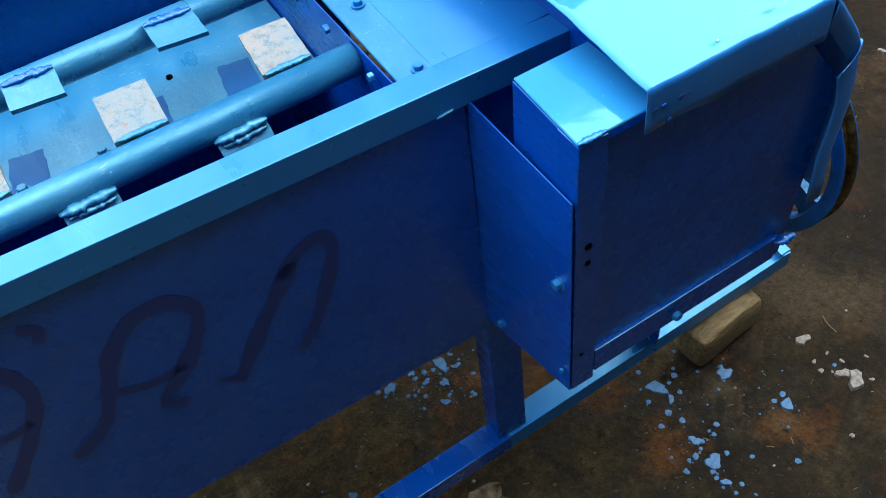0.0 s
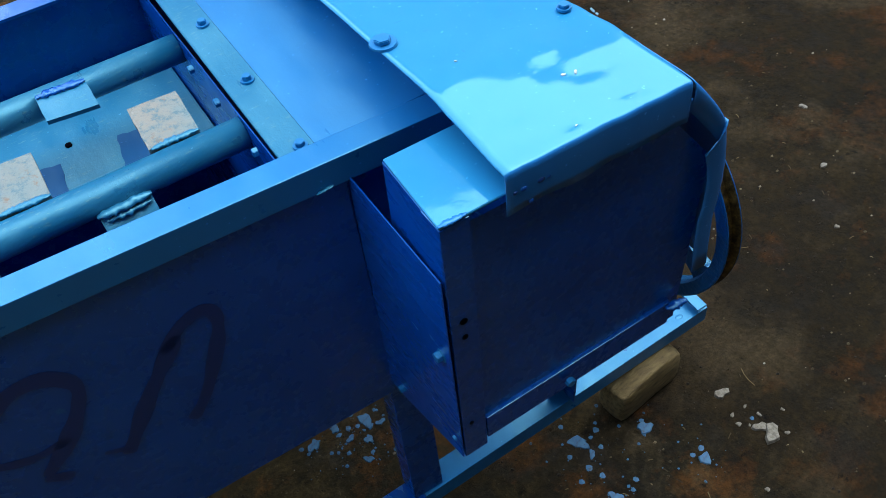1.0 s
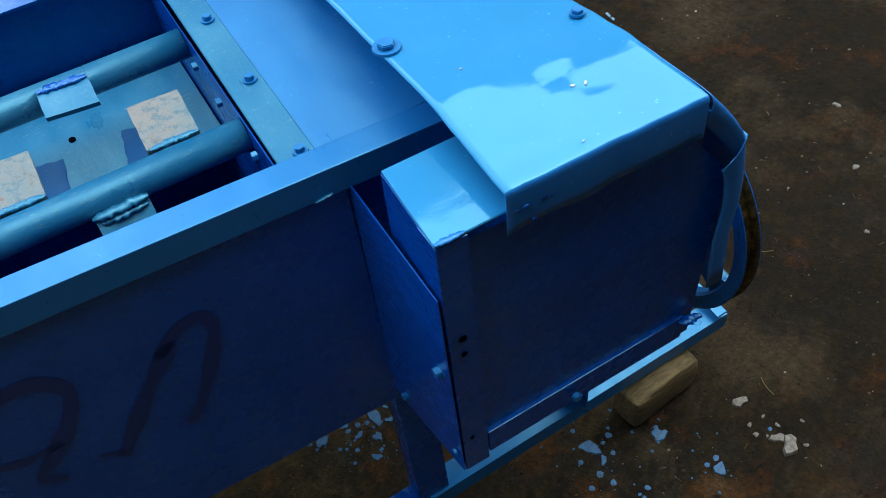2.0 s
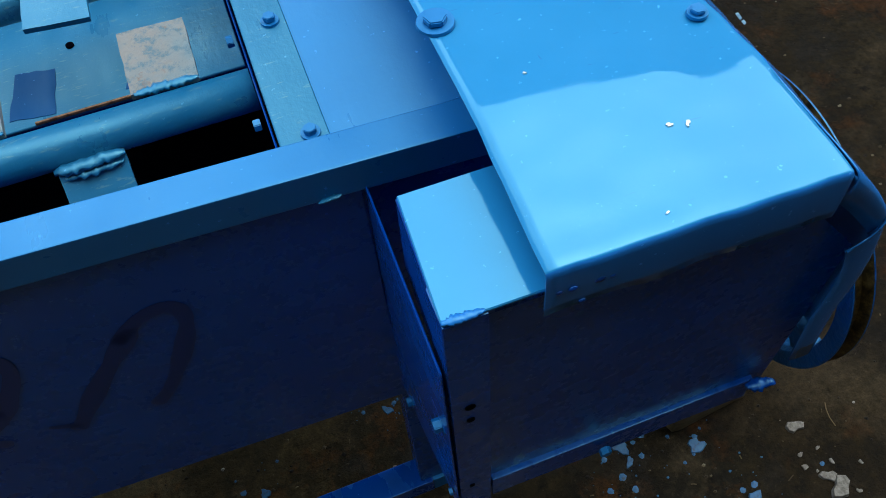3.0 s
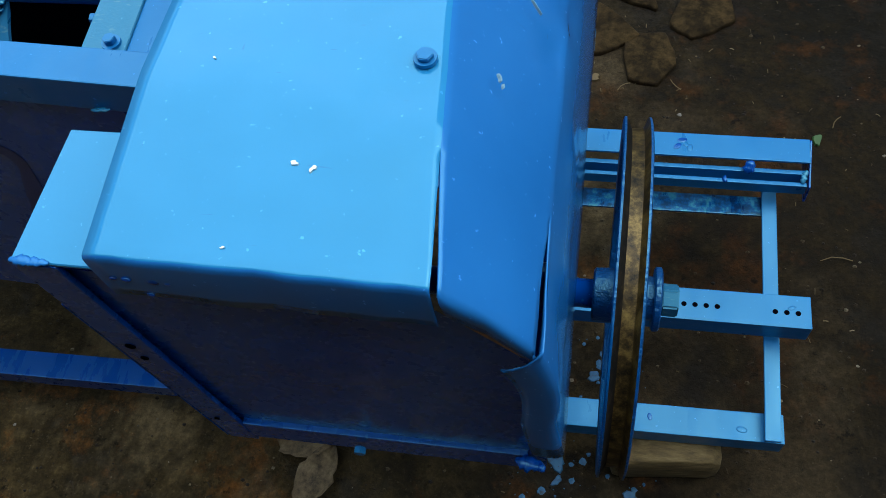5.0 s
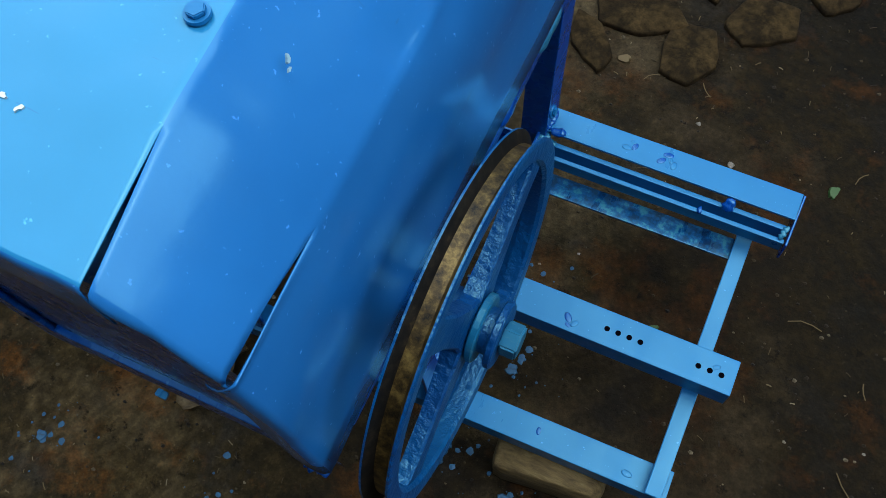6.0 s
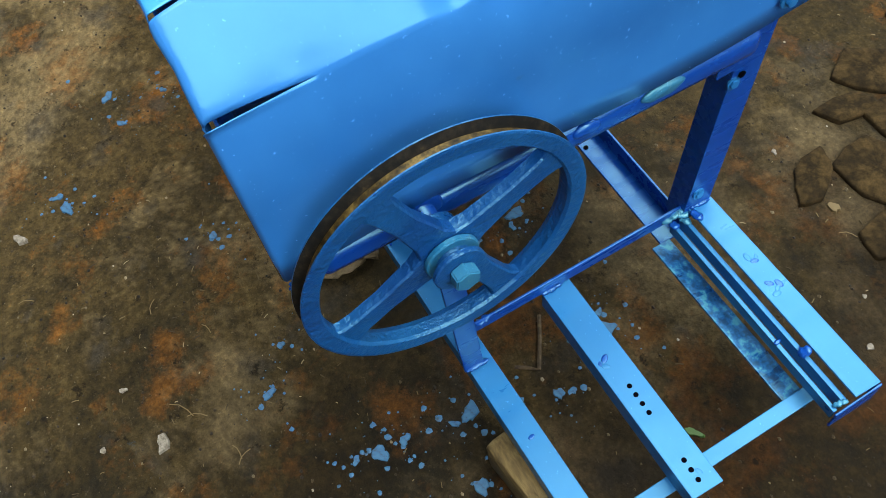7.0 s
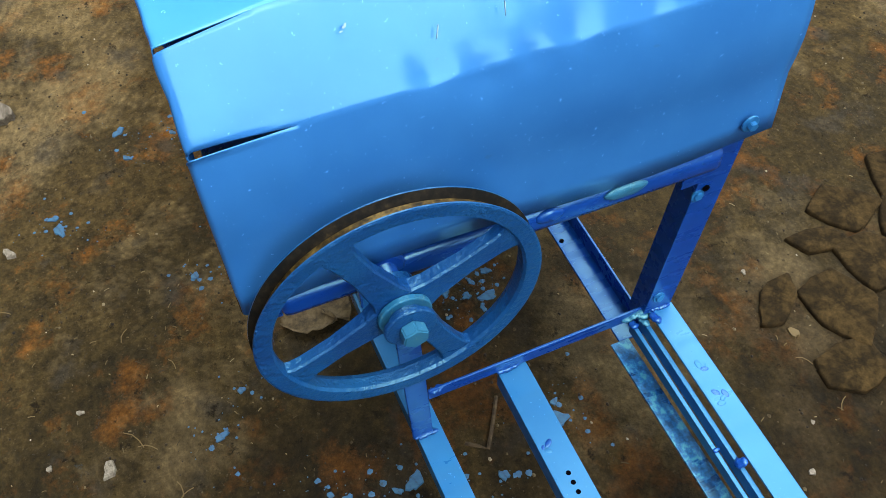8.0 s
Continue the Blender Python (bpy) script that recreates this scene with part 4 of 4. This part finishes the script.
feed(DRY, "Base Color", ramp(DRY, noise_node(DRY, 45.0, 6.0, 0.7), [(0.36, (0.03, 0.02, 0.009)), (0.52, (0.11, 0.075, 0.035)), (0.72, (0.19, 0.14, 0.075))]))
for i, (x, y, a) in enumerate(((0.452, 0.770, 70), (0.425, 0.835, 20))):
    lf = part("dry_leaf", dry_leaf(3 + i), DRY, smooth=True)
    th = lf.modifiers.new("thickness", "SOLIDIFY")
    th.thickness = 0.0012
    lf.matrix_world = pose(x, y, height(x, y) + 0.002, 0, 0, a)
    tagged(lf, "large curled dry brown leaf under the machine", "leaf", "dry leaves under the machine")


def plank():
    """A board with a splintered end and a chamfered edge."""
    bm = bmesh.new()
    out = [(-0.17, -0.036), (0.10, -0.038), (0.115, -0.028), (0.108, -0.020), (0.124, -0.008), (0.118, 0.004), (0.127, 0.016), (0.115, 0.030), (0.10, 0.036), (-0.17, 0.037)]
    rows = []
    for f, z in ((1.0, 0.0), (1.0, 0.022), (0.97, 0.025)):
        rows.append([bm.verts.new((-0.610 + (x * 0.79 - y * 0.613) * f, 0.116 + (x * 0.613 + y * 0.79) * f, 0.003 + z)) for x, y in out])
    n = len(out)
    for a, b in zip(rows, rows[1:]):
        for k in range(n):
            bm.faces.new((a[k], a[(k + 1) % n], b[(k + 1) % n], b[k]))
    bm.faces.new(rows[0][::-1])
    bm.faces.new(rows[-1])
    return bm


board = part("wooden_offcut", plank(), GREYWOOD)
part("nail_hole", lathe([(0.0262, 0.005), (0.0286, 0.005)], (-0.563, 0.170, 0), "Z", 12), HOLE, board, "dark nail hole")
tagged(board, "pale grey wooden board offcut lying on soil", "board")


# grit and crumbs that nobody could count
def scatter(n, seed, lo, hi, flat):
    rnd = random.Random(seed)
    vs, fs = [], []
    for _ in range(n):
        x, y = rnd.uniform(-1.0, 2.4), rnd.uniform(-0.5, 2.7)
        r = lo + (hi - lo) * rnd.random() ** 3
        z = height(x, y)
        a = rnd.uniform(0, 6.28)
        b = len(vs)
        for k in range(5):
            q = a + k * 1.2566 + rnd.uniform(-0.3, 0.3)
            vs.append((x + r * math.cos(q), y + r * math.sin(q) * 0.8, z - 0.001))
        vs.append((x + r * rnd.uniform(-0.3, 0.3), y + r * rnd.uniform(-0.3, 0.3), z + r * flat))
        fs += [(b + k, b + (k + 1) % 5, b + 5) for k in range(5)]
    me = bpy.data.meshes.new("grit")
    me.from_pydata(vs, [], fs)
    return me


CRUMB = material("soil_crumbs", (0.06, 0.04, 0.02), 0.95)
geo = CRUMB.node_tree.nodes.new("ShaderNodeNewGeometry")
feed(CRUMB, "Base Color", ramp(CRUMB, geo.outputs["Random Per Island"], [(0.0, (0.005, 0.0035, 0.002)), (0.45, (0.02, 0.012, 0.005)), (0.78, (0.05, 0.034, 0.015)), (0.90, (0.10, 0.078, 0.045)), (0.96, (0.20, 0.16, 0.10)), (1.0, (0.34, 0.31, 0.27))]))
g1 = new("grit", scatter(11000, 7, 0.0009, 0.0065, 0.8))
g1.data.materials.append(CRUMB)
tagged(g1, "loose soil crumbs and pale grit on the ground", "grit", kind="stuff")
def specks(n, seed):
    rnd = random.Random(seed)
    vs, fs = [], []
    for _ in range(n):
        x0, y0, r0 = rnd.choice(DROPS)
        x, y = rnd.gauss(x0, 0.018 + 1.9 * r0), rnd.gauss(y0, 0.018 + 1.9 * r0)
        r, z, b = 0.0012 + 0.0065 * rnd.random() ** 3, height(x, y), len(vs)
        for k in range(7):
            q = k * 0.8976
            vs.append((x + r * math.cos(q) * rnd.uniform(0.7, 1.2), y + r * math.sin(q) * rnd.uniform(0.7, 1.2), z + 0.0004))
        vs.append((x, y, z + 0.0018))
        fs += [(b + k, b + (k + 1) % 7, b + 7) for k in range(7)]
    me = bpy.data.meshes.new("paint_specks")
    me.from_pydata(vs, [], fs)
    return me


g2 = new("paint_specks", specks(430, 9))
g2.data.materials.append(SPLASH)
tagged(g2, "fine specks of light blue paint on soil", "paint specks", kind="stuff")


def chaff(n, seed):
    """Short bits of straw and splinters, thick in a few drifts."""
    rnd = random.Random(seed)
    drifts = [(0.95, 1.95, 0.22), (0.45, 0.30, 0.30), (0.10, 0.20, 0.30), (0.80, 0.50, 0.22), (1.5, 1.3, 0.4), (0.2, 0.6, 0.3), (0.75, 2.1, 0.25)]
    vs, fs = [], []
    for _ in range(n):
        x0, y0, s = rnd.choice(drifts)
        x, y = rnd.gauss(x0, s), rnd.gauss(y0, s)
        l, w, a = 0.002 + 0.006 * rnd.random() ** 2, rnd.uniform(0.0004, 0.0011), rnd.uniform(0, 3.14)
        cx, cy, z, b = math.cos(a), math.sin(a), height(x, y), len(vs)
        for e, k, h in ((-1, -1, 0), (-1, 1, 0), (0, -1, 0.002), (0, 1, 0.002), (1, -1, 0.001), (1, 1, 0.001)):
            px, py = x + cx * l * e - cy * w * k, y + cy * l * e + cx * w * k
            vs += [(px, py, z + h), (px, py, z + h + 0.0012)]
        for o in (0, 4):
            q = b + o
            fs += [(q + 1, q + 3, q + 7, q + 5), (q, q + 4, q + 6, q + 2), (q, q + 1, q + 5, q + 4), (q + 2, q + 6, q + 7, q + 3)]
        fs += [(b, b + 2, b + 3, b + 1), (b + 8, b + 9, b + 11, b + 10)]
    me = bpy.data.meshes.new("chaff")
    me.from_pydata(vs, [], fs)
    return me


CHAFF = material("straw_chaff", (0.10, 0.07, 0.03), 0.9)
geo = CHAFF.node_tree.nodes.new("ShaderNodeNewGeometry")
feed(CHAFF, "Base Color", ramp(CHAFF, geo.outputs["Random Per Island"], [(0.0, (0.012, 0.008, 0.004)), (0.5, (0.045, 0.030, 0.012)), (0.85, (0.11, 0.08, 0.035)), (1.0, (0.22, 0.18, 0.11))]))
g3 = new("chaff", chaff(620, 21))
g3.data.materials.append(CHAFF)
tagged(g3, "short bits of dry straw and splinters on soil", "chaff", kind="stuff")
